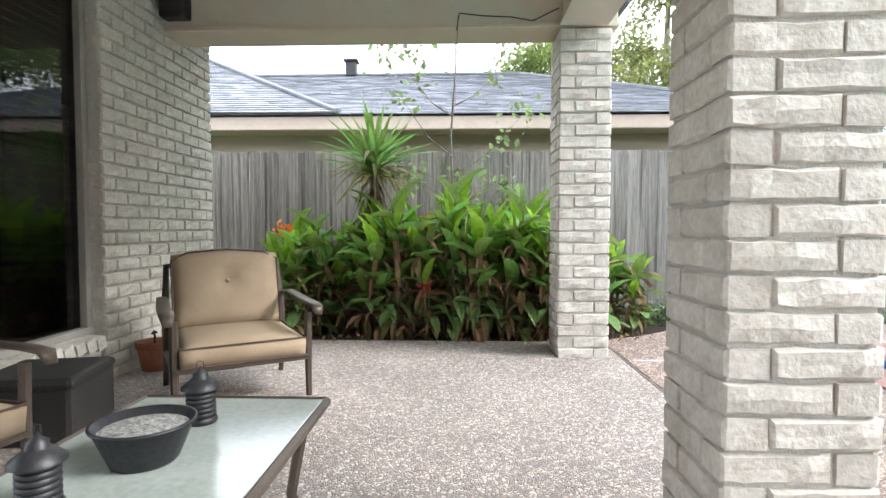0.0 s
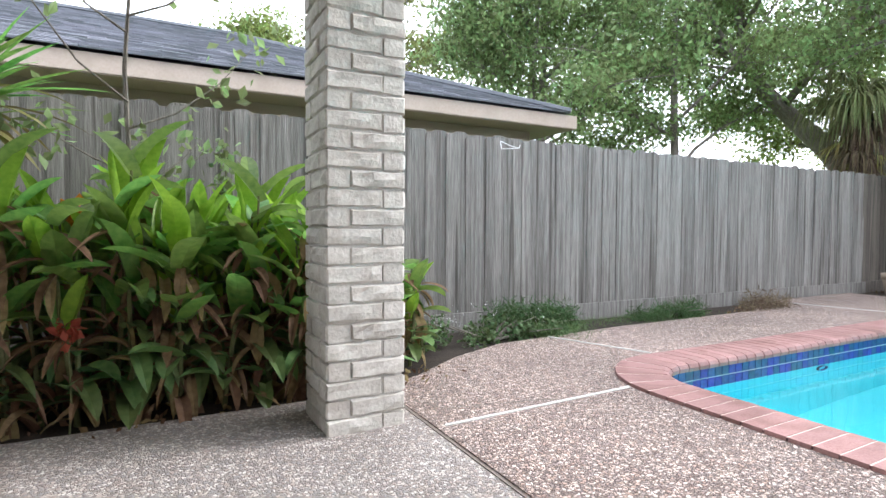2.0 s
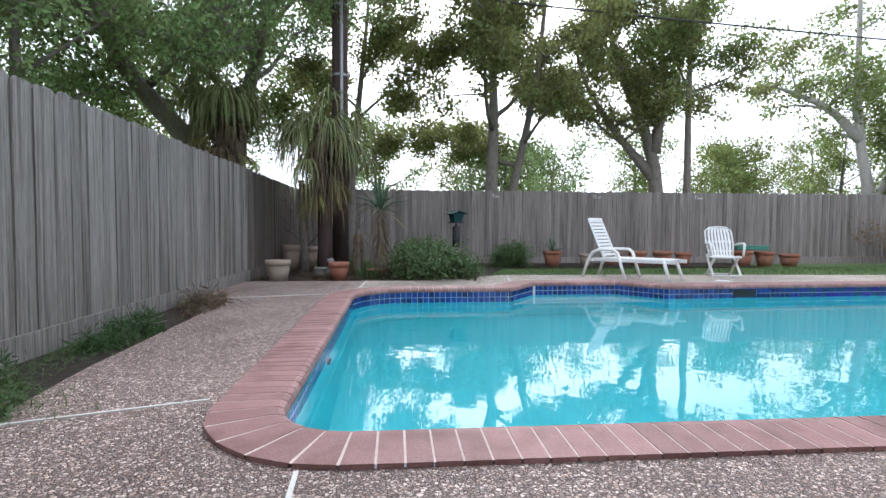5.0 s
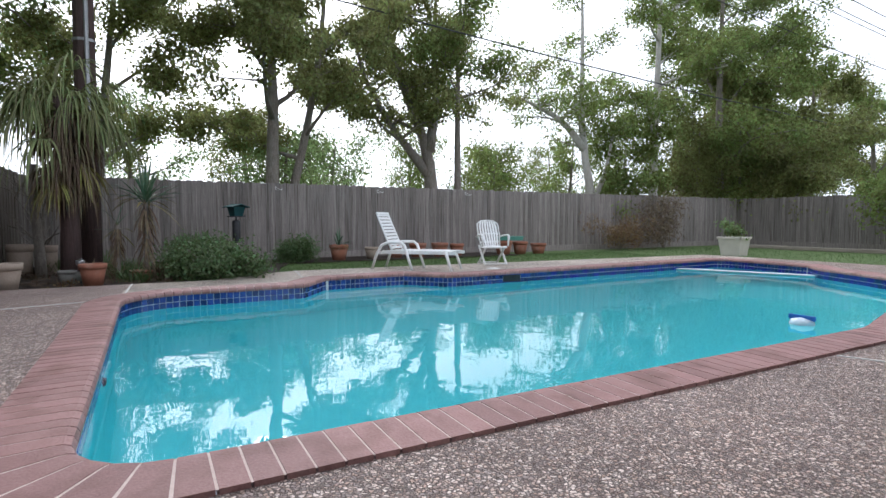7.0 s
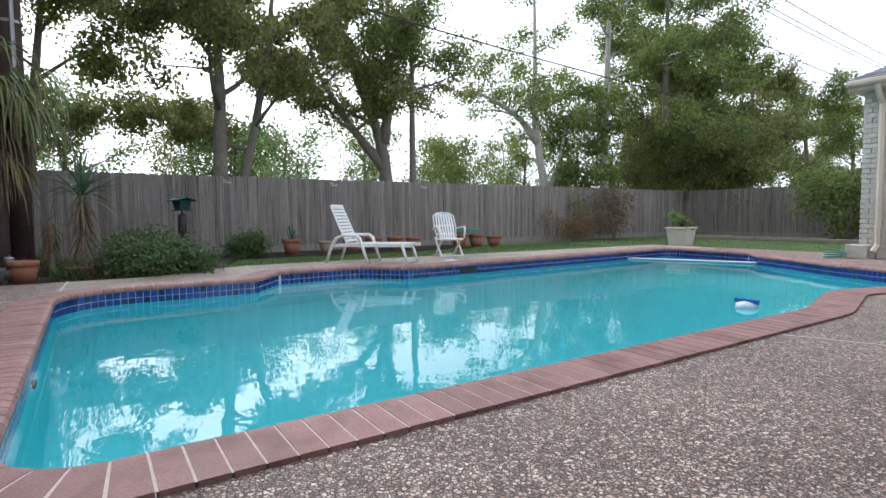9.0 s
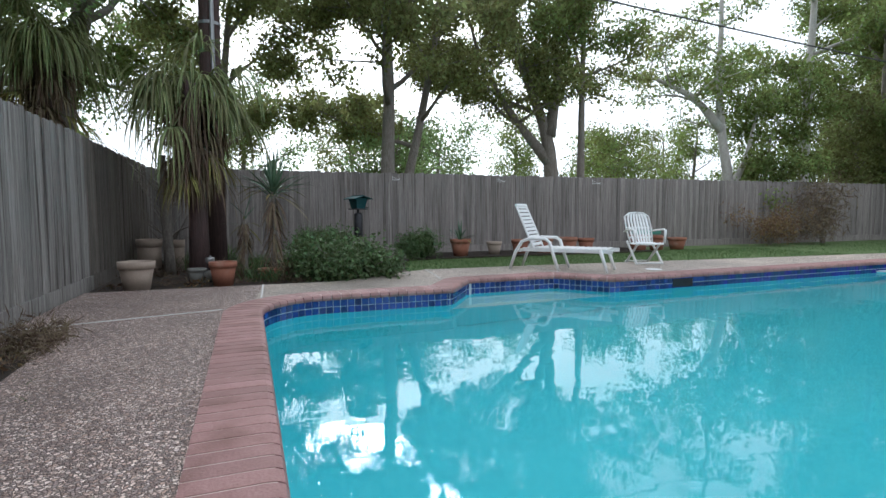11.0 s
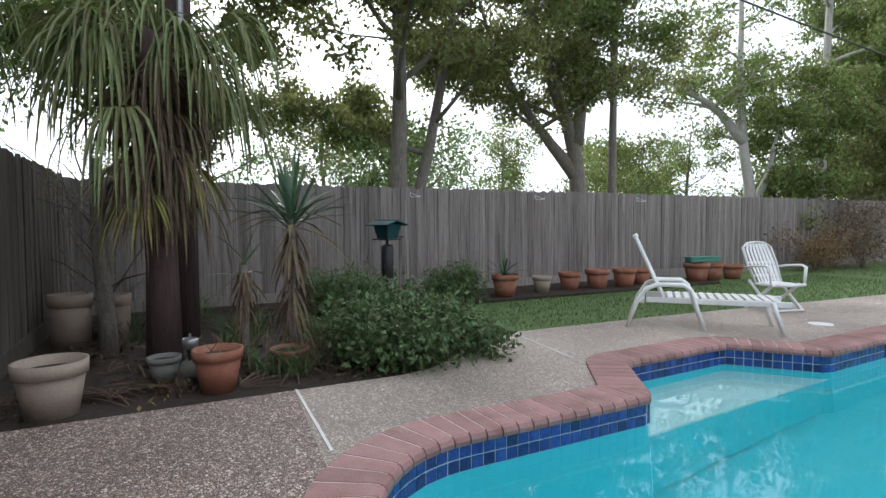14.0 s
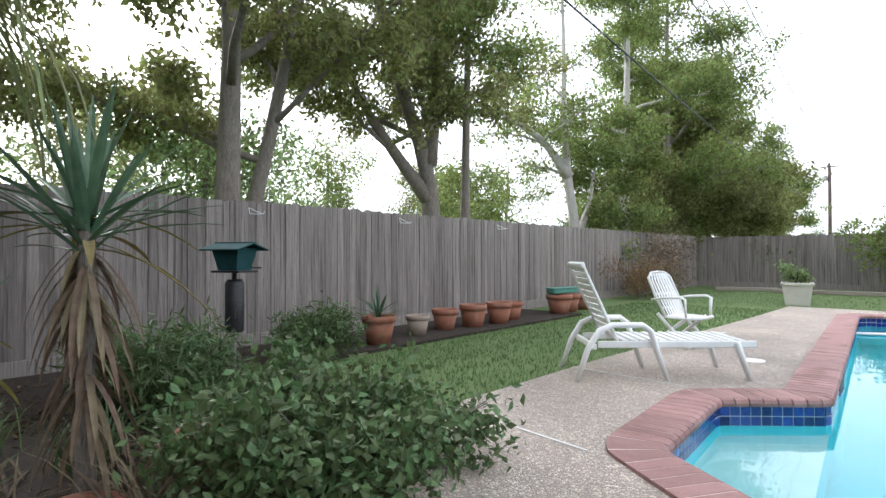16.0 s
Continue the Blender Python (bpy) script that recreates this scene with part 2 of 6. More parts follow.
m_cream = surface("cream_pot", (0.27, 0.21, 0.165), (0.39, 0.315, 0.255), 6, 0.8, 0.3, 70, stain=((0.22, 0.18, 0.14), 5, 0.5))
m_whitepot = surface("white_stone_pot", (0.52, 0.49, 0.44), (0.68, 0.65, 0.59), 6, 0.8, 0.3, 70)
m_greypot = surface("grey_pot", (0.144, 0.144, 0.130), (0.245, 0.238, 0.216), 6, 0.85, 0.3, 70)
m_whitepl = surface("white_resin", (0.74, 0.74, 0.73), (0.83, 0.83, 0.82), 5, 0.35, 0.05, 60, stain=((0.55, 0.53, 0.48), 5, 0.35))
m_cushion = surface("tan_cushion", (0.245, 0.182, 0.122), (0.34, 0.262, 0.182), 5, 0.85, 0.35, 240, stain=((0.22, 0.14, 0.085), 4, 0.45))
m_piping = surface("dark_piping", (0.05, 0.035, 0.025), (0.09, 0.06, 0.045), 20, 0.8)
m_bronze = surface("bronze_frame", (0.055, 0.042, 0.034), (0.10, 0.078, 0.062), 9, 0.42, 0.15, 90, metal=0.3)
m_blackmetal = surface("black_metal", (0.015, 0.015, 0.017), (0.045, 0.045, 0.05), 9, 0.45, 0.2, 60, metal=0.4)
m_leather = surface("black_leatherette", (0.014, 0.013, 0.013), (0.035, 0.033, 0.032), 7, 0.4, 0.3, 120)
m_tableglass = surface("frosted_tabletop", (0.24, 0.27, 0.25), (0.34, 0.37, 0.35), 5, 0.1, 0.04, 60, spec=0.7, stain=((0.42, 0.44, 0.42), 6, 0.3))
m_ash = surface("ash_and_glass", (0.04, 0.04, 0.04), (0.42, 0.42, 0.40), 60, 0.5, 0.8, 120)
m_darkglass = surface("dark_window_glass", (0.16, 0.17, 0.18), (0.20, 0.21, 0.22), 2, 0.02, 0, 10, spec=0.6)
m_darkglass.node_tree.nodes["Principled BSDF"].inputs["Transmission Weight"].default_value = 1.0
m_slat = surface("dark_blind", (0.055, 0.05, 0.045), (0.09, 0.083, 0.075), 6, 0.6)
m_winframe = surface("window_frame_paint", (0.28, 0.26, 0.24), (0.38, 0.36, 0.33), 6, 0.5)
m_teal = surface("teal_feeder", (0.010, 0.045, 0.05), (0.02, 0.08, 0.085), 8, 0.75, spec=0.2)
m_greentray = surface("green_tray", (0.06, 0.22, 0.17), (0.10, 0.30, 0.24), 8, 0.5)
m_steel = surface("galvanised", (0.24, 0.245, 0.25), (0.36, 0.365, 0.37), 9, 0.4, 0.1, 60, metal=0.7)
m_wire = surface("black_cable", (0.02, 0.02, 0.02), (0.05, 0.05, 0.05), 9, 0.6)
m_flower = surface("orange_petal", (0.75, 0.20, 0.02), (0.85, 0.33, 0.05), 8, 0.5, 0, 20, sheer=0.3)
m_redflower = surface("red_petal", (0.28, 0.05, 0.03), (0.42, 0.09, 0.05), 8, 0.6, 0, 20, sheer=0.3)
m_timber = surface("old_timber", (0.20, 0.17, 0.14), (0.36, 0.32, 0.27), 6, 0.9, 0.7, 50, stretch=(0.5, 5, 5))
m_float = surface("blue_white_plastic", (0.55, 0.68, 0.78), (0.75, 0.83, 0.88), 4, 0.35, 0.0)
m_bluepl = surface("blue_plastic", (0.02, 0.10, 0.40), (0.04, 0.16, 0.50), 4, 0.35, 0.0)

m_water, wnn, wll, wb = nodes_of("pool_water")
wb.inputs["Base Color"].default_value = (0.80, 0.97, 0.98, 1)
wb.inputs["Roughness"].default_value = 0.015
wb.inputs["IOR"].default_value = 1.33
wb.inputs["Transmission Weight"].default_value = 1.0
wno = wnn.new("ShaderNodeTexNoise")
wno.inputs["Scale"].default_value, wno.inputs["Detail"].default_value = 2.6, 2
wbp = wnn.new("ShaderNodeBump")
wbp.inputs["Strength"].default_value, wbp.inputs["Distance"].default_value = 0.06, 0.05
wge = wnn.new("ShaderNodeNewGeometry")
wll.new(wge.outputs["Position"], wno.inputs["Vector"])
wll.new(wno.outputs["Fac"], wbp.inputs["Height"])
wll.new(wbp.outputs[0], wb.inputs["Normal"])


# ---- mesh helpers ----
rng = random.Random(7)
nrng = np.random.default_rng(11)


def thing(name, x, y, z, label, category, rz=0.0, group="", kind=""):
    ob = new(name)
    ob.matrix_basis = pose(x, y, z, 0, 0, rz)
    ob.empty_display_size = 0.1
    return tagged(ob, label, category, group, kind)


def part(name, bm, material, parent=None, label="", smooth=False):
    me = bpy.data.meshes.new(name)
    bm.to_mesh(me)
    bm.free()
    me.materials.append(material)
    if smooth:
        me.shade_smooth()
    ob = new(name, me)
    ob.parent = parent
    if label:
        ob["label"] = label
    return ob


def data_part(name, verts, faces, material, parent=None, label="", smooth=False):
    me = bpy.data.meshes.new(name)
    me.from_pydata(verts, [], faces)
    me.materials.append(material)
    if smooth:
        me.shade_smooth()
    ob = new(name, me)
    ob.parent = parent
    if label:
        ob["label"] = label
    return ob


def box(bm, c, s, m=None, bevel=0.0):
    r = bmesh.ops.create_cube(bm, size=1.0)
    vs = r["verts"]
    mat = Matrix.Translation(c) @ (m or Matrix()) @ Matrix.Diagonal((*s, 1))
    bmesh.ops.transform(bm, matrix=mat, verts=vs)
    if bevel:
        es = list({e for v in vs for e in v.link_edges})
        bmesh.ops.bevel(bm, geom=es, offset=bevel, segments=2, profile=0.5, affect="EDGES")
    return bm


def one_box(c, s, m=None, bevel=0.0):
    return box(bmesh.new(), c, s, m, bevel)


def tube(bm, pts, radii, n=8, flat=1.0, cap=True):
    """A swept tube through points; flat squeezes it along its second axis."""
    pts = [Vector(p) for p in pts]
    if not isinstance(radii, (list, tuple)):
        radii = [radii] * len(pts)
    rings, up = [], None
    for i, p in enumerate(pts):
        d = (pts[min(i + 1, len(pts) - 1)] - pts[max(i - 1, 0)]).normalized()
        if up is None:
            up = Vector((0, 0, 1)) if abs(d.z) < 0.9 else Vector((1, 0, 0))
        side = d.cross(up).normalized()
        up = side.cross(d).normalized()
        ring = []
        for k in range(n):
            a = 2 * math.pi * k / n + math.pi / n
            ring.append(bm.verts.new(p + radii[i] * (math.cos(a) * side + flat * math.sin(a) * up)))
        rings.append(ring)
    for a, b in zip(rings, rings[1:]):
        for k in range(n):
            bm.faces.new((a[k], a[(k + 1) % n], b[(k + 1) % n], b[k]))
    if cap:
        bm.faces.new(rings[0][::-1])
        bm.faces.new(rings[-1])
    return bm


def one_tube(pts, radii, n=8, flat=1.0):
    return tube(bmesh.new(), pts, radii, n, flat)


def lathe(profile, n=24, centre=(0, 0, 0), closed=False):
    bm = bmesh.new()
    rings = []
    for r, z in profile:
        rings.append([bm.verts.new((centre[0] + r * math.cos(2 * math.pi * k / n), centre[1] + r * math.sin(2 * math.pi * k / n), centre[2] + z)) for k in range(n)])
    for a, b in zip(rings, rings[1:]):
        for k in range(n):
            bm.faces.new((a[k], a[(k + 1) % n], b[(k + 1) % n], b[k]))
    if closed:
        bm.faces.new(rings[0][::-1])
        bm.faces.new(rings[-1])
    return bm


def sheet(outer, holes, z, thick=0.0):
    """A flat polygon with holes, with side walls down to z - thick."""
    bm = bmesh.new()
    for loop in [outer, *holes]:
        vs = [bm.verts.new((x, y, z)) for x, y in loop]
        for a, b in zip(vs, vs[1:] + vs[:1]):
            bm.edges.new((a, b))
    rim = list(bm.edges)
    bmesh.ops.triangle_fill(bm, use_beauty=True, use_dissolve=False, edges=rim)
    for f in bm.faces:
        if f.normal.z < 0:
            f.normal_flip()
    if thick:
        for e in rim:
            a, b = e.verts
            c, d = bm.verts.new((b.co.x, b.co.y, z - thick)), bm.verts.new((a.co.x, a.co.y, z - thick))
            bm.faces.new((a, b, c, d))
    return bm


def rounded(ctrl, step=0.06):
    """A closed line through corners (x, y, radius), each rounded, then cut into even steps."""
    dense, n = [], len(ctrl)
    for i in range(n):
        p, q, r = (Vector(ctrl[(i + k) % n][:2]) for k in (-1, 0, 1))
        a, b = (p - q).normalized(), (r - q).normalized()
        half = max(0.05, a.angle(b) / 2)
        t = min(ctrl[i][2] / math.tan(half), 0.48 * (p - q).length, 0.48 * (r - q).length)
        s, e = q + a * t, q + b * t
        for k in range(9):
            u = k / 8
            w = math.sin(half)
            dense.append(((1 - u) ** 2 * s + 2 * w * u * (1 - u) * q + u * u * e) / ((1 - u) ** 2 + 2 * w * u * (1 - u) + u * u))
    out = []
    for a, b in zip(dense, dense[1:] + dense[:1]):
        m = max(1, int((b - a).length / step))
        out += [a.lerp(b, k / m) for k in range(m)]
    return out


def even(line, step):
    """Points at even arc length round a closed line, with outward normals (line runs clockwise)."""
    pts = line + line[:1]
    cum = [0.0]
    for a, b in zip(pts, pts[1:]):
        cum.append(cum[-1] + (b - a).length)
    count = int(cum[-1] / step)
    out, j = [], 0
    for i in range(count):
        s = cum[-1] * i / count
        while cum[j + 1] < s:
            j += 1
        u = (s - cum[j]) / max(1e-9, cum[j + 1] - cum[j])
        out.append(pts[j].lerp(pts[j + 1], u))
    nor = []
    for i in range(count):
        d = (out[(i + 1) % count] - out[i - 1]).normalized()
        nor.append(Vector((-d.y, d.x)))
    return out, nor


def leaf_cloud(centres, radius, count, size, aspect=0.55, droop=0.3):
    """Verts and faces of many small folded leaves scattered round centres."""
    c = np.asarray(centres)[nrng.integers(0, len(centres), count)]
    off = np.clip(nrng.normal(0, 0.55, (count, 3)), -1.5, 1.5) * np.asarray(radius)
    p = c + off
    d = nrng.normal(0, 1, (count, 3))
    d[:, 2] -= droop * 2
    d /= np.linalg.norm(d, axis=1)[:, None]
    s = np.cross(d, nrng.normal(0, 1, (count, 3)))
    s /= np.linalg.norm(s, axis=1)[:, None] + 1e-9
    ln = size * nrng.uniform(0.6, 1.35, count)[:, None]
    nrm = np.cross(d, s)
    v = np.empty((count, 4, 3))
    v[:, 0] = p
    v[:, 1] = p + d * ln * 0.5 + s * ln * aspect * 0.5 + nrm * ln * 0.08
    v[:, 2] = p + d * ln
    v[:, 3] = p + d * ln * 0.5 - s * ln * aspect * 0.5 + nrm * ln * 0.08
    idx = np.arange(count * 4).reshape(count, 4)
    return v.reshape(-1, 3), idx


def add_leaves(name, centres, radius, count, size, material, parent, aspect=0.55, droop=0.3, label=""):
    v, f = leaf_cloud(centres, radius, count, size, aspect, droop)
    return data_part(name, v.tolist(), f.tolist(), material, parent, label)


def blade(verts, faces, base, direction, length, width, bend, segs=5, fold=0.15):
    """A strap leaf that starts at base, leans along direction and bends down."""
    d = Vector(direction).normalized()
    side = d.cross(Vector((0, 0, 1)))
    side = side.normalized() if side.length > 1e-3 else Vector((1, 0, 0))
    p, i0 = Vector(base), len(verts)
    for k in range(segs + 1):
        u = k / segs
        w = width * (0.55 + 0.9 * u) * (1 - u ** 2.2) if u < 1 else 0.0
        nrm = side.cross(d)
        verts.append(tuple(p + side * w * 0.5 + nrm * w * fold))
        verts.append(tuple(p - side * w * 0.5 + nrm * w * fold))
        verts.append(tuple(p))
        p = p + d * (length / segs)
        d = (d + Vector((0, 0, -bend / segs))).normalized()
    for k in range(segs):
        a = i0 + 3 * k
        faces.append((a, a + 2, a + 5, a + 3))
        faces.append((a + 2, a + 1, a + 4, a + 5))



# ---- ground, deck and pool ----
POOL = rounded([(2.84, 4.17, 0.36), (8.04, 4.17, 0.74), (8.06, 2.01, 0.08), (8.77, 1.52, 0.08), (8.83, 0.18, 0.08), (8.19, -0.35, 0.1), (8.52, -7.75, 0.3),
                (6.5, -7.5, 0.1), (6.05, -6.95, 0.3), (4.3, -5.85, 1.0), (2.75, -5.2, 0.3), (2.7, -4.2, 0.5), (3.18, -2.5, 0.8), (2.84, -1.2, 0.8)])
WATER_Z = -0.18
rim, rim_n = even(POOL, 0.106)
hole = [(p + n * 0.312)[:] for p, n in zip(rim, rim_n)]
hole = [(h[0], h[1]) for h in hole]

ground = part("ground", sheet([(-300, -300), (300, -300), (300, 300), (-300, 300)], [hole], -0.07), m_lawn)
tagged(ground, "worn lawn and bare earth around the yard", "ground", kind="structure")
DECK = [(1.206, -8.9), (9.78, -8.9), (9.9, -6.0), (10.05, -3.7), (10.24, -0.6), (10.29, 1.6), (9.95, 2.3), (9.4, 3.0), (9.33, 3.3), (9.33, 6.03), (6.7, 6.03), (6.3, 5.55), (1.3, 5.35), (1.206, 4.6)]
first = next(i for i, h in enumerate(hole) if h[0] > 8.0 and h[1] < 4.22)
last = max(i for i, h in enumerate(hole) if h[0] > 8.0)
deck = part("deck", sheet([(1.206, -8.9), (8.3, -8.9)] + hole[last:] + hole[:first + 1] + [(9.33, 4.1), (9.33, 6.03), (6.75, 6.03), (6.6, 5.75), (6.2, 5.55), (4.0, 5.5), (2.5, 5.35), (1.95, 5.1), (1.5, 4.78), (1.206, 4.66)], [], 0.0, 0.12), m_deck)
tagged(deck, "exposed aggregate pool deck of small brown pebbles", "deck", kind="structure")
walk_slab = part("deck_walkway", sheet([(8.3, -8.9)] + DECK[1:9] + [(9.33, 4.1)] + hole[first:last + 1], [], 0.0, 0.12), m_walk)
tagged(walk_slab, "paler aggregate walkway along the far side of the pool", "walkway", kind="structure")
patio = part("patio_floor", sheet([(-12, -8.9), (1.194, -8.9), (1.194, 4.62), (-12, 4.62)], [], -0.010, 0.1), m_patio)
tagged(patio, "pale exposed aggregate patio floor under the roof", "patio", kind="structure")
crack = part("deck_crack", one_box((1.2, -2.1, -0.031), (0.022, 13.4, 0.05)), m_crack)
tagged(crack, "dark open joint between patio and pool deck", "joint", kind="structure")


def deck_split(points, w):
    """A thin wandering crack in the slab, a strip of dirt just proud of the surface."""
    r = random.Random(len(points))
    line = []
    for a, b in zip(points, points[1:]):
        for k2 in range(9):
            line.append((a[0] + (b[0] - a[0]) * k2 / 9 + r.uniform(-0.012, 0.012), a[1] + (b[1] - a[1]) * k2 / 9 + r.uniform(-0.012, 0.012)))
    bm = bmesh.new()
    rows = []
    for i, (x, y) in enumerate(line):
        q, p = line[min(i + 1, len(line) - 1)], line[max(i - 1, 0)]
        d = Vector((q[0] - p[0], q[1] - p[1])).normalized() * w * r.uniform(0.35, 0.8)
        rows.append((bm.verts.new((x - d.y, y + d.x, 0.003)), bm.verts.new((x + d.y, y - d.x, 0.003))))
    for a, b in zip(rows, rows[1:]):
        bm.faces.new((a[0], a[1], b[1], b[0]))
    tagged(part("deck_split", bm, m_crack), "dark crack wandering across the pool deck", "crack", kind="structure")


deck_split([(1.23, 4.52), (1.3, 4.25), (1.38, 4.12), (1.6, 4.1), (1.86, 4.03), (2.05, 3.96)], 0.011)
deck_split([(1.25, 4.0), (1.45, 4.42), (1.7, 4.75)], 0.006)


def joint(a, b, w=0.018):
    a, b = Vector((*a, 0.002)), Vector((*b, 0.002))
    d = b - a
    ang = math.atan2(d.y, d.x)
    ob = part("deck_joint", one_box((a + b) / 2, (d.length, w, 0.008), Matrix.Rotation(ang, 4, "Z")), m_caulk)
    tagged(ob, "white caulked joint across the pool deck", "joint", kind="structure")


for a, b in (((1.25, 3.92), (2.52, 3.98)), ((3.05, 5.4), (3.36, 4.55)), ((7.62, 4.5), (7.21, 6.02)), ((8.2, 4.14), (9.33, 4.09)), ((9.08, 1.79), (10.27, 1.62)),
             ((2.5, 0.0), (1.22, -0.5)), ((9.14, -0.12), (10.24, -0.2))):
    joint(a, b)

# pool shell: tile band backing, walls, floor, shallow bench
shell = bmesh.new()
top = [shell.verts.new((p.x, p.y, -0.035)) for p in rim]
mid = [shell.verts.new((p.x, p.y, -0.20)) for p in rim]
k = len(rim)
for i in range(k):
    shell.faces.new((top[i], top[(i + 1) % k], mid[(i + 1) % k], mid[i]))
band = part("pool_tile_bed", shell, m_grout)
tagged(band, "pale grout band under the pool coping", "pool wall", kind="structure")
basin = bmesh.new()
mid = [basin.verts.new((p.x, p.y, -0.20)) for p in rim]
low = [basin.verts.new((p.x - 0.05 * n.x, p.y - 0.05 * n.y, -1.35)) for p, n in zip(rim, rim_n)]
for i in range(k):
    basin.faces.new((mid[i], mid[(i + 1) % k], low[(i + 1) % k], low[i]))
es = [basin.edges.get((low[i], low[(i + 1) % k])) for i in range(k)]
bmesh.ops.triangle_fill(basin, use_beauty=True, edges=es)
pool_basin = part("pool_basin", basin, m_plaster)
tagged(pool_basin, "turquoise plaster swimming pool basin", "pool", kind="structure")
bench = part("pool_step", sheet([(8.07, 2.06), (8.95, 1.62), (8.95, 0.1), (8.2, -0.42)], [], -0.42, 0.03), m_step)
tagged(bench, "pale shallow bench step under the water", "pool step", kind="structure")
riser = part("pool_step_riser", sheet([(8.08, 2.05), (8.94, 1.61), (8.94, 0.11), (8.21, -0.41)], [], -0.45, 0.88), m_plaster)
tagged(riser, "turquoise plaster body of the bench step", "pool step", kind="structure")
water = part("pool_water_surface", sheet([(p.x, p.y) for p in even(POOL, 0.2)[0]], [], WATER_Z), m_water)
water.visible_shadow = False
tagged(water, "clear turquoise pool water reflecting trees", "water", kind="structure")
spa_wall = part("spa_wall", one_box((7.33, -6.68, -0.645), (2.62, 0.16, 0.95), Matrix.Rotation(radians(22), 4, "Z"), 0.02), m_plaster)
tagged(spa_wall, "low plastered wall between spa and pool", "pool wall", kind="structure")

spa_cap = part("spa_wall_cap", one_box((7.33, -6.68, -0.155), (2.66, 0.2, 0.024), Matrix.Rotation(radians(22), 4, "Z"), 0.006), m_grout)
tagged(spa_cap, "pale tiled cap on the low spa wall", "pool wall", kind="structure")

# coping: one thing with every brick a part, past 300 joined
pool_coping = thing("pool_coping", 0, 0, 0, "red bullnose brick coping round the pool", "coping", kind="structure")
mort = bmesh.new()
ia = [mort.verts.new((p.x + 0.01 * n.x, p.y + 0.01 * n.y, 0.0195)) for p, n in zip(rim, rim_n)]
oa = [mort.verts.new((p.x + 0.317 * n.x, p.y + 0.317 * n.y, 0.0175)) for p, n in zip(rim, rim_n)]
ma = [mort.verts.new((p.x + 0.05 * n.x, p.y + 0.05 * n.y, 0.0222)) for p, n in zip(rim, rim_n)]
ib = [mort.verts.new((p.x + 0.004 * n.x, p.y + 0.004 * n.y, -0.04)) for p, n in zip(rim, rim_n)]
for i in range(k):
    j = (i + 1) % k
    mort.faces.new((ia[i], ia[j], ma[j], ma[i]))
    mort.faces.new((ma[i], ma[j], oa[j], oa[i]))
    mort.faces.new((ib[i], ib[j], ia[j], ia[i]))
part("mortar_bed", mort, m_copmortar, pool_coping)
PROFILE = [(-0.022, -0.038), (-0.026, -0.012), (-0.014, 0.012), (0.012, 0.022), (0.05, 0.024), (0.318, 0.019), (0.322, -0.03)]
far_v, far_f = [], []
for i in range(k):
    j = (i + 1) % k
    p, q, n, o = rim[i], rim[j], rim_n[i], rim_n[j]
    vs, lift = [], rng.uniform(0.0, 0.0012)
    cuts = (0.045, 0.955) if n.dot(o) > 0.998 else (0.045, 0.27, 0.5, 0.73, 0.955)
    for u in cuts:
        b, m = p.lerp(q, u), n.lerp(o, u)
        m = m.normalized()
        vs += [(b.x + m.x * r, b.y + m.y * r, z + lift) for r, z in PROFILE]
    c = len(PROFILE)
    last = c * (len(cuts) - 1)
    fs = [(g + t, g + t + 1, g + c + t + 1, g + c + t) for g in range(0, last, c) for t in range(c - 1)] + [tuple(range(c))[::-1], tuple(range(last, last + c))]
    if p.y > -3.2:
        data_part("coping_brick", vs, fs, m_coping, pool_coping)
    else:
        far_f += [tuple(t + len(far_v) for t in f) for f in fs]
        far_v += vs
tagged(data_part("coping_brick_run", far_v, far_f, m_coping, pool_coping), kind="stuff")

# tiles: two rows under the coping
tile_band = thing("tile_band", 0, 0, 0, "glazed cobalt blue waterline tiles in two rows", "tile", kind="structure")
tiles, tiles_n = even(POOL, 0.078)
far_v, far_f = [], []
near_count = 0
for i in range(len(tiles)):
    p, q, n = tiles[i], tiles[(i + 1) % len(tiles)], tiles_n[i]
    for row in range(2):
        z1 = -0.038 - row * 0.078
        z0 = z1 - 0.072
        a, b = p.lerp(q, 0.05), p.lerp(q, 0.95)
        t = 0.006
        vs = [(a.x, a.y, z0), (b.x, b.y, z0), (b.x, b.y, z1), (a.x, a.y, z1)]
        vs += [(x - n.x * t, y - n.y * t, z + (0.003 if z == z0 else -0.003)) for x, y, z in vs]
        fs = [(4, 5, 6, 7), (0, 1, 5, 4), (1, 2, 6, 5), (2, 3, 7, 6), (3, 0, 4, 7)]
        if p.x > 7.0 and p.y > -2.4 and near_count < 300:
            data_part("tile", vs, fs, m_tile, tile_band)
            near_count += 1
        else:
            far_f += [tuple(t2 + len(far_v) for t2 in f) for f in fs]
            far_v += vs
tagged(data_part("tile_run", far_v, far_f, m_tilestuff, tile_band), kind="stuff")
skim = thing("pool_cleaner_float", 3.72, -1.95, WATER_Z, "white and blue plastic pool cleaner floating", "pool cleaner")
part("body", lathe([(0.0, -0.04), (0.09, -0.03), (0.115, 0.0), (0.095, 0.05), (0.0, 0.075)], 16), m_float, skim, smooth=True)
part("fin", one_box((0, 0, 0.07), (0.26, 0.03, 0.05), None, 0.01), m_bluepl, skim, "blue plastic fin")

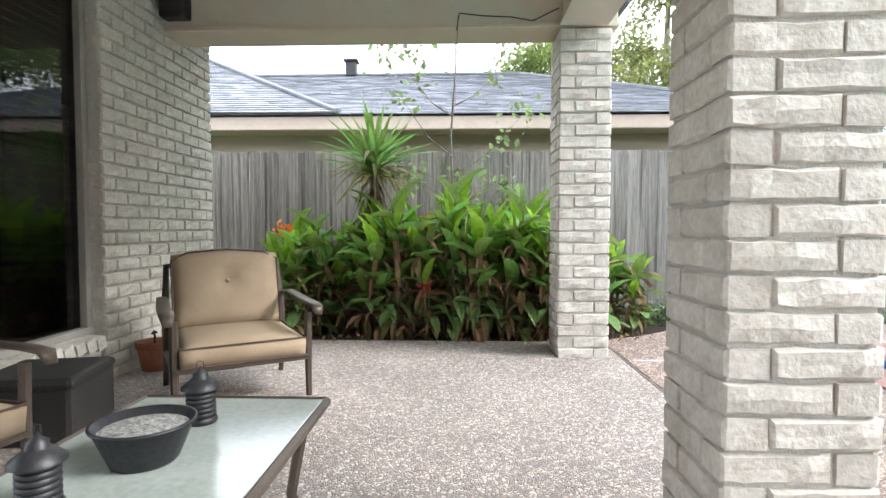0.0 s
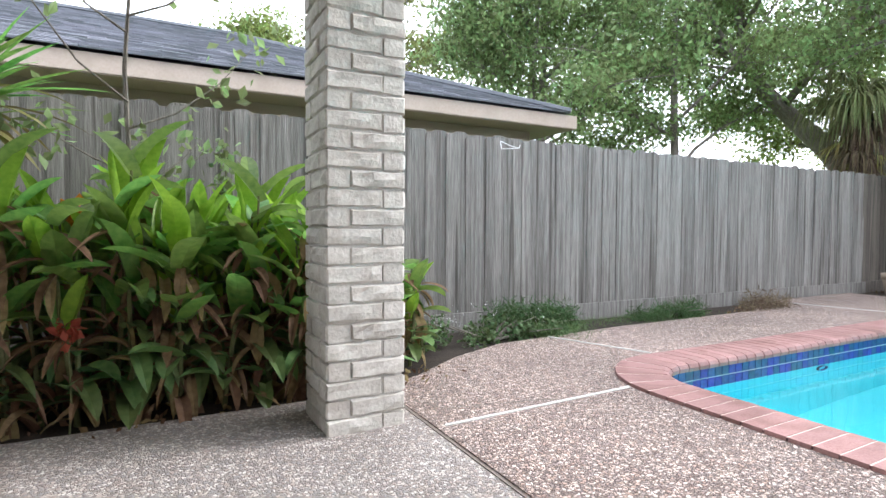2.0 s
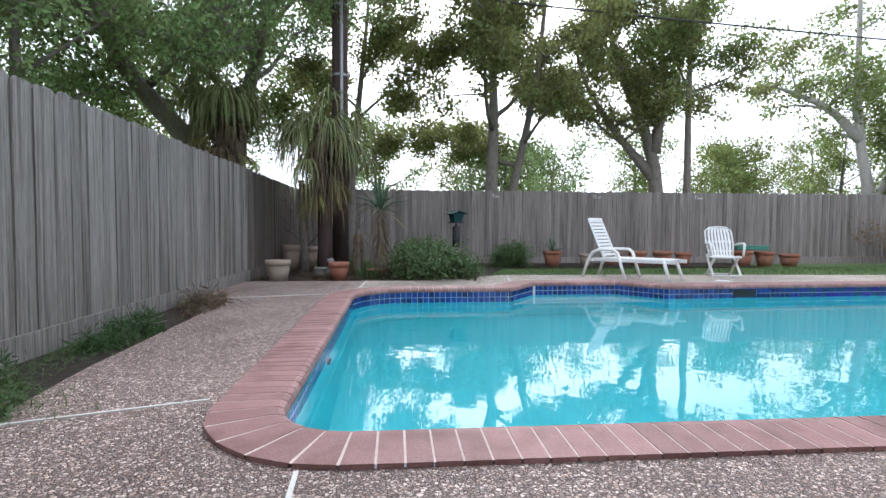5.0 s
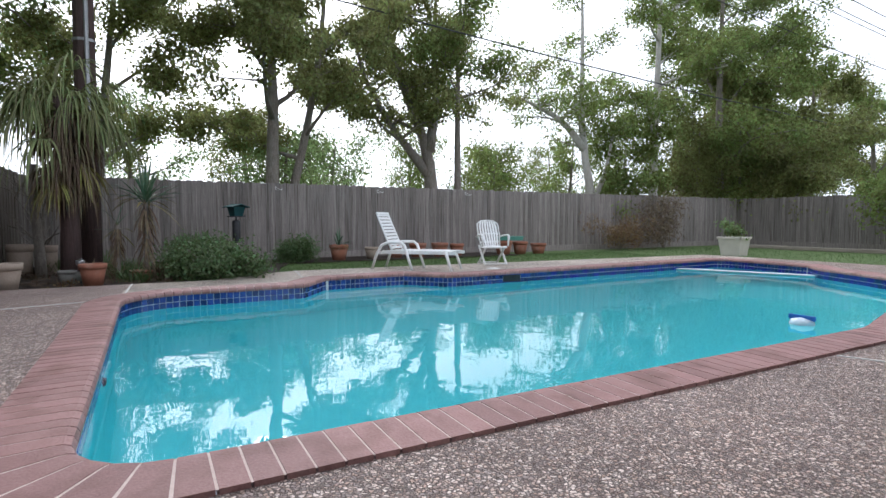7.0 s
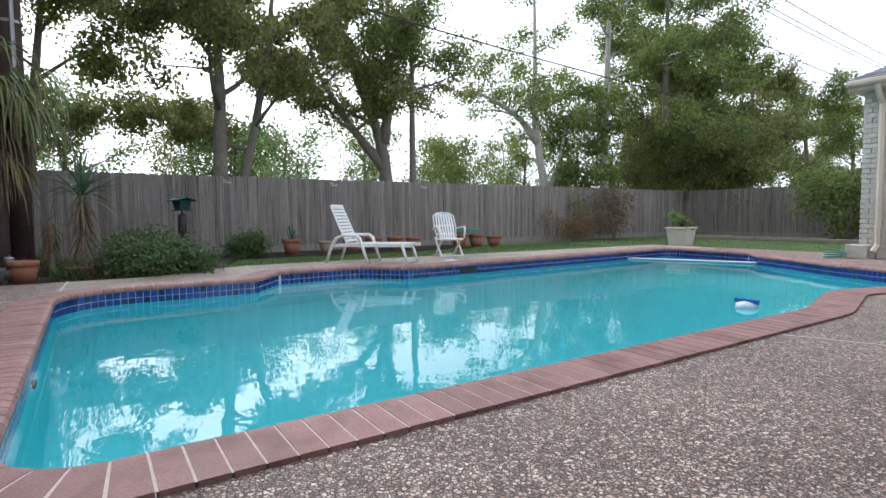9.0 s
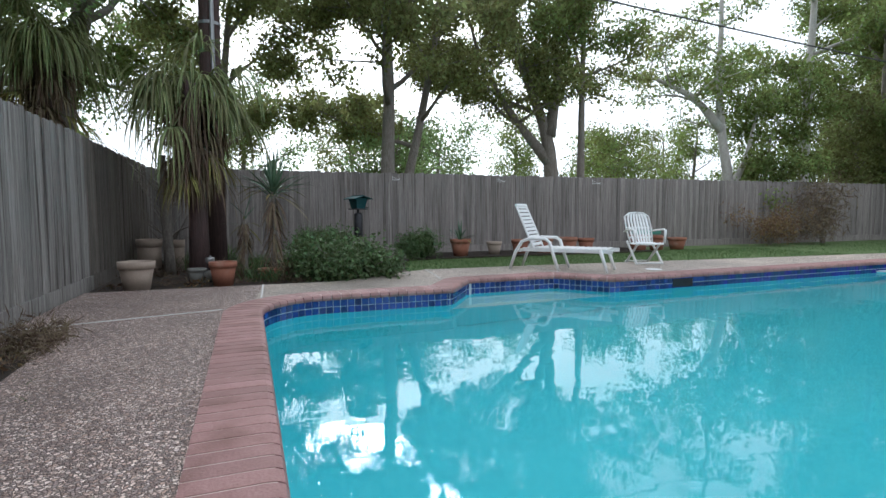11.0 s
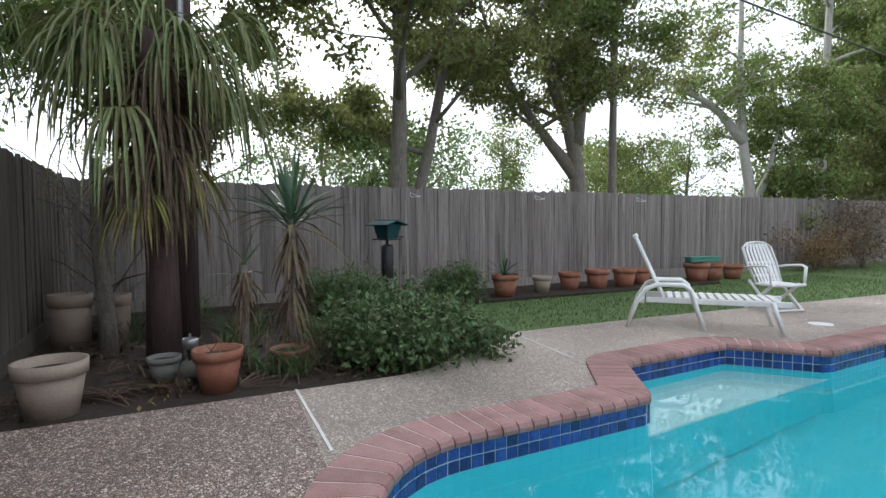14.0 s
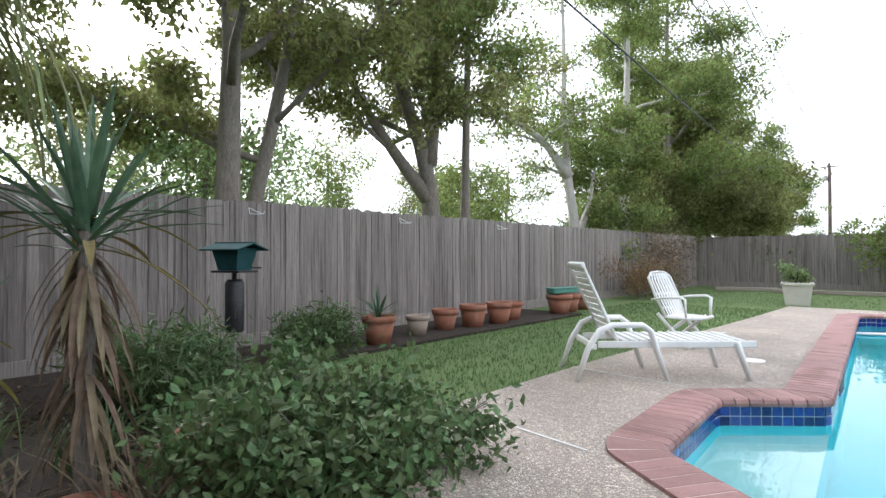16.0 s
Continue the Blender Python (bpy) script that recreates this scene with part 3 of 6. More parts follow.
# soil beds
for name, loop in (("planting_bed", [(-3.0, 4.62), (1.19, 4.64), (1.55, 4.7), (2.6, 5.2), (6.3, 5.45), (6.8, 5.7), (6.8, 6.06), (-3.0, 6.06)]),
                   ("corner_bed", [(9.33, 6.06), (9.33, 3.2), (9.15, 2.6), (9.9, 2.0), (11.6, 1.6), (12.6, 1.2), (12.6, -5.0), (14.0, -5.0), (14.0, 6.06)])):
    tagged(part(name, sheet(loop, [], -0.03, 0.05), m_soil), "dark soil bed with leaf litter", "planting bed", kind="structure")


# ---- fences ----
def picket_mesh(name, w, h, shape, seed, mat):
    r = random.Random(seed)
    lean = r.uniform(-0.003, 0.003)
    if shape == "ear":
        out = [(-w / 2, 0), (w / 2, 0), (w / 2, h - 0.035), (w / 2 - 0.012, h - 0.016), (w * 0.25, h), (-w * 0.25, h), (-w / 2 + 0.012, h - 0.016), (-w / 2, h - 0.035)]
    else:
        out = [(-w / 2, 0), (w / 2, 0), (w / 2, h - 0.02), (w * 0.3, h), (-w * 0.3, h), (-w / 2, h - 0.02)]
    vs = [(x + lean * y / h, -0.008 + r.uniform(-0.002, 0.002), y) for x, y in out]
    vs += [(x, 0.008, z) for x, _, z in vs]
    n = len(out)
    fs = [tuple(range(n)), tuple(range(n, 2 * n))[::-1]] + [(i, (i + 1) % n, n + (i + 1) % n, n + i)[::-1] for i in range(n)]
    me = bpy.data.meshes.new(name)
    me.from_pydata(vs, [], fs)
    me.materials.append(mat)
    return me


def fence(name, a, b, z0, h, mat, label, inner):
    a, b = Vector(a), Vector(b)
    d = (b - a)
    ang = math.degrees(math.atan2(d.y, d.x))
    f = thing(name, a.x, a.y, 0, label, "fence", ang, kind="structure")
    kinds = [picket_mesh("picket", w, h + e, "ear", s, mat) for s, (w, e) in enumerate(((0.101, 0), (0.162, 0.008), (0.104, -0.012), (0.164, 0.004), (0.1, -0.004), (0.16, 0.01)))]
    n = int(d.length / 0.107)
    for i in range(n):
        p = new("picket", kinds[2 * rng.randrange(3) + (i % 2 == (0 if inner < 0 else 1))])
        p.parent = f
        p.matrix_basis = pose(0.055 + i * 0.107, 0.003 * (-1) ** i + rng.uniform(-0.003, 0.003), z0 + rng.uniform(-0.01, 0.01), rng.uniform(-0.3, 0.3), rng.uniform(-0.1, 0.1), rng.uniform(-1.2, 1.2))
    for z in (0.35, 0.95, 1.55):
        part("rail", one_box((d.length / 2, -inner * 0.035, z), (d.length, 0.04, 0.09)), mat, f)
    part("base_board", one_box((d.length / 2, inner * 0.012, z0 - 0.02), (d.length, 0.03, 0.18), None, 0.004), mat, f)
    return f


fence("fence_north", (-6.5, 6.08), (9.85, 6.08), 0.08, 1.75, m_fence, "grey weathered cedar picket fence with dog-eared tops", -1)
fence("fence_corner", (9.75, 6.085), (14.0, 6.08), 0.08, 1.74, m_fence_c, "brown cedar picket fence in the yard corner, colour darkened for tree shade", -1)
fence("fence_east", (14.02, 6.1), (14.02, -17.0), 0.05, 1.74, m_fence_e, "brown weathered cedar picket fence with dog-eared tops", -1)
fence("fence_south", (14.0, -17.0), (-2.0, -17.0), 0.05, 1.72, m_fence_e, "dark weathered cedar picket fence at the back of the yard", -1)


# ---- brick posts and house ----
def rough_brick(name, L, D, H, seed):
    """A rock-faced brick: a box with worn corners and an uneven face."""
    r = random.Random(seed)
    bm = bmesh.new()
    nx, nz = max(2, int(L / 0.05)), 2
    def ring(y, amp, inset):
        g = []
        for k2 in range(nz + 1):
            row = []
            for i in range(nx + 1):
                x, z = (i / nx - 0.5) * L, (k2 / nz - 0.5) * H
                edge = i in (0, nx) or k2 in (0, nz)
                if edge:
                    x *= 1 - inset * 2 / L
                    z *= 1 - inset * 2 / H
                row.append(bm.verts.new((x + r.uniform(-0.002, 0.002), y + (0 if edge else r.uniform(-amp, amp * 0.7)), z + r.uniform(-0.004, 0.004))))
            g.append(row)
        return g
    fr = ring(-D / 2 - 0.002, 0.011, 0.007)
    sk = ring(-D / 2 + 0.009, 0.0, 0.0)
    bk = ring(D / 2, 0.0, 0.0)
    for g in (fr, bk):
        for k2 in range(nz):
            for i in range(nx):
                q = (g[k2][i], g[k2][i + 1], g[k2 + 1][i + 1], g[k2 + 1][i])
                bm.faces.new(q if g is fr else q[::-1])
    def border(g):
        return g[0] + [g[k2][nx] for k2 in range(1, nz + 1)] + g[nz][-2::-1] + [g[k2][0] for k2 in range(nz - 1, 0, -1)]
    for g, h2 in ((fr, sk), (sk, bk)):
        A, B = border(g), border(h2)
        for i in range(len(A)):
            j = (i + 1) % len(A)
            bm.faces.new((A[j], A[i], B[i], B[j]))
    for v in [v for row in sk[1:-1] for v in row[1:-1]]:
        bm.verts.remove(v)
    me = bpy.data.meshes.new(name)
    bm.to_mesh(me)
    bm.free()
    me.materials.append(m_brick)
    return me


COURSE = 0.0885
long_bricks = [rough_brick("brick", 0.268, 0.108, 0.077, s) for s in range(7)]
wall_bricks = [rough_brick("brick", 0.24, 0.09, 0.077, 20 + s) for s in range(7)]
half_bricks = [rough_brick("brick", 0.115, 0.09, 0.077, 40 + s) for s in range(4)]


def brick_post(x0, y0, w, courses, z0):
    post = thing("brick_post", x0 + w / 2, y0 + w / 2, z0, "white-washed rough brick post holding the patio roof", "post", kind="structure")
    h = courses * COURSE
    part("core", one_box((0, 0, h / 2), (w - 0.022, w - 0.022, h)), m_mortar, post, "grey mortar joints")
    L, D = 0.268, 0.108
    for c in range(courses):
        for s in range(4):
            o = new("brick", rng.choice(long_bricks))
            o.parent = post
            shift = (w - L) / 2 * (1 if c % 2 else -1)
            m = pose(0, 0, 0, 0, 0, 90 * s) @ pose(shift + rng.uniform(-0.003, 0.003), -(w - D) / 2 + rng.uniform(-0.004, 0.003), (c + 0.5) * COURSE, 0, 0, rng.uniform(-0.8, 0.8))
            o.matrix_basis = m
    return post


brick_post(0.715, 4.06, 0.385, 28, -0.028)
brick_post(0.64, 1.335, 0.385, 29, -0.028)


def brick_wall(parent, a, b, z0, z1, rz):
    """Courses of bricks in running bond along local x from a to b, their faces at local y = 0."""
    c, z = 0, z0
    while z + COURSE <= z1 + 0.02:
        x = a + (0.0 if c % 2 else -0.125)
        while x < b - 0.02:
            lo, hi = max(a, x), min(b, x + 0.24)
            if hi - lo > 0.06:
                full = hi - lo > 0.2
                o = new("brick", rng.choice(wall_bricks if full else half_bricks))
                o.parent = parent
                o.matrix_basis = pose((lo + hi) / 2, 0.045 + rng.uniform(-0.003, 0.004), z + COURSE / 2, 0, 0, 0) @ Matrix.Diagonal(((hi - lo) / (0.24 if full else 0.115), 1, 1, 1))
            x += 0.25
        z += COURSE
        c += 1


WX, WY = -2.28, 4.82
wall_w = thing("wall_west", WX, 0, -0.028, "white-washed brick house wall beside the patio", "wall", 90, kind="structure")
# local x runs along world y, local y points to world -x
part("backing", one_box((4.07, 0.155, 1.45), (1.48, 0.27, 2.9)), m_mortar, wall_w, "grey mortar joints")
part("lower_backing", one_box((1.0, 0.155, 0.13), (4.6, 0.27, 0.26)), m_mortar, wall_w)
part("far_backing", one_box((-4.0, 0.155, 1.45), (5.6, 0.27, 2.9)), m_mortar, wall_w)
part("lintel_backing", one_box((1.0, 0.155, 2.68), (4.6, 0.27, 0.44)), m_mortar, wall_w)
brick_wall(wall_w, 3.33, WY, 0.0, 2.75, 0)
brick_wall(wall_w, 1.2, 3.33, 0.0, 0.2, 0)
for i in range(22):
    o = new("brick", rng.choice(half_bricks))
    o.parent = wall_w
    o.matrix_basis = pose(1.3 + i * 0.092, 0.03, 0.285 + rng.uniform(-0.002, 0.002), -14, 0, 90) @ Matrix.Diagonal((1.25, 0.9, 0.95, 1))
for c in range(29):
    o = new("brick", rng.choice(half_bricks))
    o.parent = wall_w
    o.matrix_basis = pose(3.375, 0.105, 0.32 + (c + 0.5) * COURSE * 0.95, 0, 0, -90) @ Matrix.Diagonal((1.0, 0.9, 0.95, 1))
wall_n = thing("wall_north", WX, WY - 0.02, -0.028, "white-washed brick house wall facing the side yard", "wall", 180, kind="structure")
part("backing", one_box((3.0, 0.06, 1.45), (5.9, 0.1, 2.9)), m_mortar, wall_n)
# Two unseen walls, added to close the south end and hold back its light.
wall_s = thing("wall_south", -2.4, -3.5, -0.028, "unseen plain white brick wall added to close the patio's south end", "wall", 0, kind="structure")
part("backing", one_box((1.7, -0.15, 1.45), (3.6, 0.3, 2.9)), m_brick, wall_s)
wall_e = thing("wall_east", 1.1, -5.6, -0.028, "unseen plain white brick wall added south of the patio, towards the pool", "wall", 0, kind="structure")
part("backing", one_box((-0.15, 0.0, 1.6), (0.3, 4.2, 3.2)), m_brick, wall_e)

# window
win = thing("window_1", WX - 0.12, 2.3, 0.30, "dark house window with closed blinds", "window", 90, kind="structure")
part("frame_side", one_box((1.0, 0.0, 1.05), (0.05, 0.07, 2.1), None, 0.005), m_winframe, win)
part("frame_side", one_box((-1.05, 0.0, 1.05), (0.05, 0.07, 2.1), None, 0.005), m_winframe, win)
part("frame_sill", one_box((0, 0.0, 0.02), (2.05, 0.08, 0.045), None, 0.005), m_winframe, win)
part("frame_head", one_box((0, 0.0, 2.11), (2.1, 0.07, 0.05), None, 0.005), m_winframe, win)
part("pane", one_box((0, 0.012, 1.05), (2.04, 0.006, 2.06)), m_darkglass, win)
for i in range(40):
    part("slat", one_box((0, 0.035, 0.06 + i * 0.05), (1.96, 0.012, 0.036), Matrix.Rotation(radians(35), 4, "X")), m_slat, win)
part("backing", one_box((0, 0.09, 1.05), (2.2, 0.02, 2.2)), m_slat, win)

# patio roof: ceiling, beams, roof slab
ceil = part("ceiling", one_box((-0.6, 0.45, 2.79), (3.6, 8.2, 0.06)), m_ceiling)
tagged(ceil, "tan painted patio ceiling", "ceiling", kind="structure")
beam_n = thing("beam_north", -0.6, 4.25, 2.46, "beige painted patio roof beam", "beam", kind="structure")
part("beam_face", one_box((0, 0, 0.16), (3.5, 0.33, 0.3), None, 0.006), m_ceiling, beam_n)
part("trim_board", one_box((0, 0.0, 0.02), (3.52, 0.36, 0.03), None, 0.004), m_beam, beam_n)
beam_e = thing("beam_east", 0.86, 0.3, 2.46, "beige painted patio roof beam along the pool side", "beam", kind="structure")
part("beam_face", one_box((0.03, 0, 0.16), (0.33, 7.5, 0.3), None, 0.006), m_ceiling, beam_e)
part("trim_board", one_box((0.03, 0, 0.02), (0.36, 7.5, 0.03), None, 0.004), m_beam, beam_e)
roof = part("patio_roof", one_box((-2.2, 0.55, 2.93), (7.2, 8.9, 0.16), None, 0.01), m_shingle)
tagged(roof, "grey shingled roof over the patio and house", "roof", kind="structure")


def shingle_slope(a, b, c, d, row=0.16, width=0.33):
    """Overlapping shingles on the four-sided slope a b (eave) to d c (ridge)."""
    a, b, c, d = (Vector(p) for p in (a, b, c, d))
    nrm = (b - a).cross(d - a).normalized()
    if nrm.z < 0:
        nrm = -nrm
    rows = int(max((d - a).length, (c - b).length) / row)
    vs, fs = [tuple(p) for p in (a, b, c, d)], [(0, 1, 2, 3)]
    for r in range(rows):
        l0, r0 = a.lerp(d, r / rows), b.lerp(c, r / rows)
        l1, r1 = a.lerp(d, min(1, (r + 1.15) / rows)), b.lerp(c, min(1, (r + 1.15) / rows))
        m = max(1, int((r0 - l0).length / width))
        for i in range(m):
            u0, u1 = (i + 0.012) / m, (i + 0.988) / m
            lift = 0.014 + rng.uniform(0, 0.008)
            q = [l0.lerp(r0, u0) + nrm * lift, l0.lerp(r0, u1) + nrm * lift, l1.lerp(r1, u1) + nrm * 0.004, l1.lerp(r1, u0) + nrm * 0.004]
            q += [l0.lerp(r0, u0), l0.lerp(r0, u1)]
            n0 = len(vs)
            vs += [tuple(p) for p in q]
            fs += [(n0, n0 + 1, n0 + 2, n0 + 3), (n0 + 4, n0 + 5, n0 + 1, n0)]
    return vs, fs


# neighbour's house beyond the north fence
nb = thing("neighbour_house", 0, 0, 0, "tan neighbouring house with grey shingled hip roof", "house")
EX, EY, EZ, S = 5.06, 7.6, 2.56, 0.42
RZ = EZ + 3.9 * S
part("wall", one_box((-4.6, 11.6, 1.25), (18.8, 7.1, 2.5)), m_siding, nb)
part("soffit", one_box((-4.35, 11.5, 2.37), (19.2, 7.8, 0.04)), m_soffit, nb)
part("fascia", one_box((-4.35, EY, 2.45), (19.25, 0.03, 0.18), None, 0.004), m_fascia, nb, "beige painted fascia board")
part("fascia", one_box((EX, 11.5, 2.45), (0.03, 7.8, 0.18), None, 0.004), m_fascia, nb, "beige painted fascia board")
roof_n = data_part("roof", *shingle_slope((-14, EY - 0.06, EZ), (EX + 0.06, EY - 0.06, EZ), (EX - 3.9, 11.5, RZ), (-10, 11.5, RZ)), m_shingle, nb, "weathered grey shingles")
data_part("roof_hip", *shingle_slope((EX + 0.06, EY - 0.06, EZ), (EX + 0.06, 15.4, EZ), (EX - 3.9, 11.52, RZ), (EX - 3.9, 11.5, RZ)), m_shingle, nb)
data_part("roof_back", [(-14, 15.4, EZ), (EX, 15.4, EZ), (EX - 3.9, 11.5, RZ), (-10, 11.5, RZ)], [(0, 1, 2, 3)], m_shingle, nb)
data_part("roof_wing", *shingle_slope((-15, EY - 0.09, EZ + 0.02), (-1.75, EY - 0.09, EZ + 0.02), (-5.9, 11.75, EZ + 2.2), (-12, 11.75, EZ + 2.2)), m_shingle, nb)
data_part("roof_wing_side", *shingle_slope((-1.75, EY - 0.09, EZ + 0.02), (-1.6, 13.0, EZ + 0.6), (-5.9, 12.0, EZ + 2.2), (-5.9, 11.75, EZ + 2.2)), m_shingle, nb)
part("ridge_cap", one_tube([(-1.75, EY - 0.08, EZ + 0.05), (-5.9, 11.75, EZ + 2.23)], 0.07, 6, 0.5), m_shingle, nb)
part("ridge_cap", one_tube([(-4.5, 11.5, RZ + 0.02), (EX - 3.9, 11.5, RZ + 0.02)], 0.08, 6, 0.5), m_shingle, nb)
part("ridge_cap", one_tube([(EX + 0.06, EY - 0.06, EZ + 0.03), (EX - 3.9, 11.5, RZ + 0.02)], 0.08, 6, 0.5), m_shingle, nb)
part("roof_vent", one_box((-2.35, 11.45, RZ + 0.12), (0.22, 0.22, 0.3), None, 0.02), m_blackmetal, nb, "small dark metal roof vent")
part("vent_cap", one_box((-2.35, 11.45, RZ + 0.29), (0.3, 0.3, 0.05), None, 0.01), m_blackmetal, nb)

# wing of the house beyond the pool's south end
wing = thing("house_wing", 4.7, -7.75, 0, "white brick house wing with shingled roof and downspout", "house")
part("wall", one_box((-2.0, -3.0, 1.5), (3.96, 5.96, 3.0)), m_mortar, wing, "white-washed brick wall")
bv, bf = [], []
for face in range(2):
    for c in range(33):
        x = -0.125 if c % 2 else 0.0
        while x < (3.9 if face == 0 else 5.9):
            lo, hi = max(0.0, x) + 0.004, x + 0.24
            z0, z1 = c * COURSE + 0.006, (c + 1) * COURSE - 0.006
            t = 0.012 + rng.uniform(-0.003, 0.004)
            if face == 0:
                q = [(-lo, t, z0), (-hi, t, z0), (-hi, t, z1), (-lo, t, z1)]
                q += [(a, -0.03, c2) for a, b, c2 in q]
            else:
                q = [(t, -lo, z0), (t, -hi, z0), (t, -hi, z1), (t, -lo, z1)]
                q += [(-0.03, b, c2) for a, b, c2 in q]
            n0 = len(bv)
            bv += q
            bf += [tuple(n0 + v for v in f) for f in ((0, 1, 2, 3), (0, 4, 5, 1), (1, 5, 6, 2), (2, 6, 7, 3), (3, 7, 4, 0))]
            x += 0.25
tagged(data_part("brick_facing", bv, bf, m_brick, wing), kind="stuff")
part("quoin", one_box((0.0, 0.0, 0.12), (0.34, 0.34, 0.24), None, 0.01), m_brick, wing, "low brick plinth")
part("fascia", one_box((-2.1, 0.32, 3.02), (4.5, 0.03, 0.17)), m_fascia, wing)
part("fascia", one_box((0.14, -2.8, 3.02), (0.03, 6.2, 0.17)), m_fascia, wing)
part("soffit", one_box((-2.1, -2.8, 2.95), (4.46, 6.2, 0.03)), m_beam, wing)
part("gutter", one_tube([(-4.2, 0.37, 3.06), (0.14, 0.37, 3.06)], 0.06, 8), m_beam, wing, "white painted gutter")
part("downspout", one_tube([(-0.28, 0.36, 3.0), (-0.28, 0.25, 2.85), (-0.28, 0.06, 2.7), (-0.28, 0.06, 0.25), (-0.26, 0.2, 0.12)], 0.05, 6), m_beam, wing, "cream painted downspout")
data_part("roof", *shingle_slope((0.18, 0.4, 3.1), (-4.3, 0.4, 3.1), (-4.3, -2.8, 4.75), (-3.0, -2.8, 4.75)), m_shingle, wing, "grey shingles")
data_part("roof_hip", *shingle_slope((0.18, -6.0, 3.1), (0.18, 0.4, 3.1), (-3.0, -2.8, 4.75), (-3.0, -2.81, 4.75)), m_shingle, wing, "grey shingles")



# ---- patio furniture ----
PF = -0.010


def soft_slab(w, d, h, puff, n=10):
    """A stuffed cushion lying flat, crowned on top and rounded at its edges, with its underside at z = 0."""
    bm = bmesh.new()
    def height(u, v):
        e = min(1 - abs(u), 1 - abs(v))
        return puff * (1 - abs(u) ** 3) * (1 - abs(v) ** 3) + h - 0.02 * max(0, 1 - e * 6)
    tops, lows = [], []
    for i in range(n + 1):
        a, b = [], []
        for j in range(n + 1):
            u, v = 2 * i / n - 1, 2 * j / n - 1
            x, y = u * w / 2, v * d / 2
            a.append(bm.verts.new((x, y, height(u, v) + rng.uniform(-0.002, 0.002))))
            b.append(bm.verts.new((x * 0.985, y * 0.985, 0)))
        tops.append(a)
        lows.append(b)
    for i in range(n):
        for j in range(n):
            bm.faces.new((tops[i][j], tops[i + 1][j], tops[i + 1][j + 1], tops[i][j + 1]))
            bm.faces.new((lows[i][j + 1], lows[i + 1][j + 1], lows[i + 1][j], lows[i][j]))
    for i in range(n):
        bm.faces.new((lows[i][0], lows[i + 1][0], tops[i + 1][0], tops[i][0]))
        bm.faces.new((lows[i + 1][n], lows[i][n], tops[i][n], tops[i + 1][n]))
        bm.faces.new((lows[0][i + 1], lows[0][i], tops[0][i], tops[0][i + 1]))
        bm.faces.new((lows[n][i], lows[n][i + 1], tops[n][i + 1], tops[n][i]))
    return bm


def patio_chair(x, y, rz, label):
    ch = thing("patio_chair", x, y, PF, label, "chair", rz, "patio chairs")
    w, d = 0.31, 0.27
    for sx in (-1, 1):
        part("front_leg", one_tube([(sx * w, -d, 0), (sx * w, -d + 0.01, 0.3), (sx * w, -d + 0.005, 0.5)], [0.016, 0.02, 0.02], 6), m_bronze, ch)
        part("rear_leg", one_tube([(sx * w, d + 0.06, 0), (sx * w, d, 0.26), (sx * w, d + 0.03, 0.5), (sx * w * 0.96, d + 0.1, 0.76)], [0.015, 0.018, 0.018, 0.014], 6), m_bronze, ch)
        part("armrest", one_tube([(sx * (w + 0.012), d + 0.04, 0.56), (sx * (w + 0.02), d - 0.1, 0.575), (sx * (w + 0.03), -0.08, 0.55), (sx * (w + 0.03), -d + 0.02, 0.545), (sx * (w + 0.03), -d - 0.05, 0.535), (sx * (w + 0.03), -d - 0.075, 0.49)], [0.02, 0.03, 0.034, 0.036, 0.034, 0.02], 8, 0.35), m_bronze, ch, "curved bronze armrest", True)
        part("side_rail", one_tube([(sx * w, -d, 0.24), (sx * w, d, 0.22)], 0.018, 6), m_bronze, ch)
    part("front_rail", one_tube([(-w, -d, 0.235), (w, -d, 0.235)], 0.02, 6), m_bronze, ch)
    part("rear_rail", one_tube([(-w, d, 0.22), (w, d, 0.22)], 0.018, 6), m_bronze, ch)
    part("top_rail", one_tube([(-w * 0.96, d + 0.1, 0.75), (0, d + 0.115, 0.79), (w * 0.96, d + 0.1, 0.75)], 0.016, 6), m_bronze, ch)
    seat = part("seat_cushion", soft_slab(0.58, 0.55, 0.12, 0.025), m_cushion, ch, "tan fabric seat cushion with dark piping", True)
    seat.matrix_basis = pose(0, -0.02, 0.25, 1.5)
    for z in (0.005, 0.112):
        part("piping", one_tube([(-0.288, -0.273, z), (0.288, -0.273, z), (0.288, 0.273, z), (-0.288, 0.273, z), (-0.288, -0.273, z)], 0.005, 5), m_piping, seat)
    bm = soft_slab(0.56, 0.46, 0.1, 0.045, 12)
    for v in bm.verts:
        if v.co.y > 0.1:
            v.co.y += 0.035 * math.cos(v.co.x / 0.28 * 1.4)
        r = math.hypot(v.co.x, v.co.y - 0.06)
        if v.co.z > 0.05:
            v.co.z -= 0.045 * math.exp(-(r / 0.045) ** 2) + 0.012 * math.exp(-((abs(v.co.x) - abs(v.co.y - 0.06)) / 0.025) ** 2) * math.exp(-(r / 0.13) ** 2)
    back = part("back_cushion", bm, m_cushion, ch, "tan fabric back cushion with one tufted button", True)
    back.matrix_basis = pose(0, d + 0.055, 0.575, 78)
    part("piping", one_tube([(-0.278, -0.225, 0.085), (-0.278, 0.2, 0.085), (-0.2, 0.25, 0.09), (0, 0.268, 0.092), (0.2, 0.25, 0.09), (0.278, 0.2, 0.085), (0.278, -0.225, 0.085)], 0.006, 5), m_piping, back)
    part("button", lathe([(0.0, 0.012), (0.012, 0.008), (0.016, 0.0)], 10, (0, 0.06, 0.105)), m_cushion, back, smooth=True)
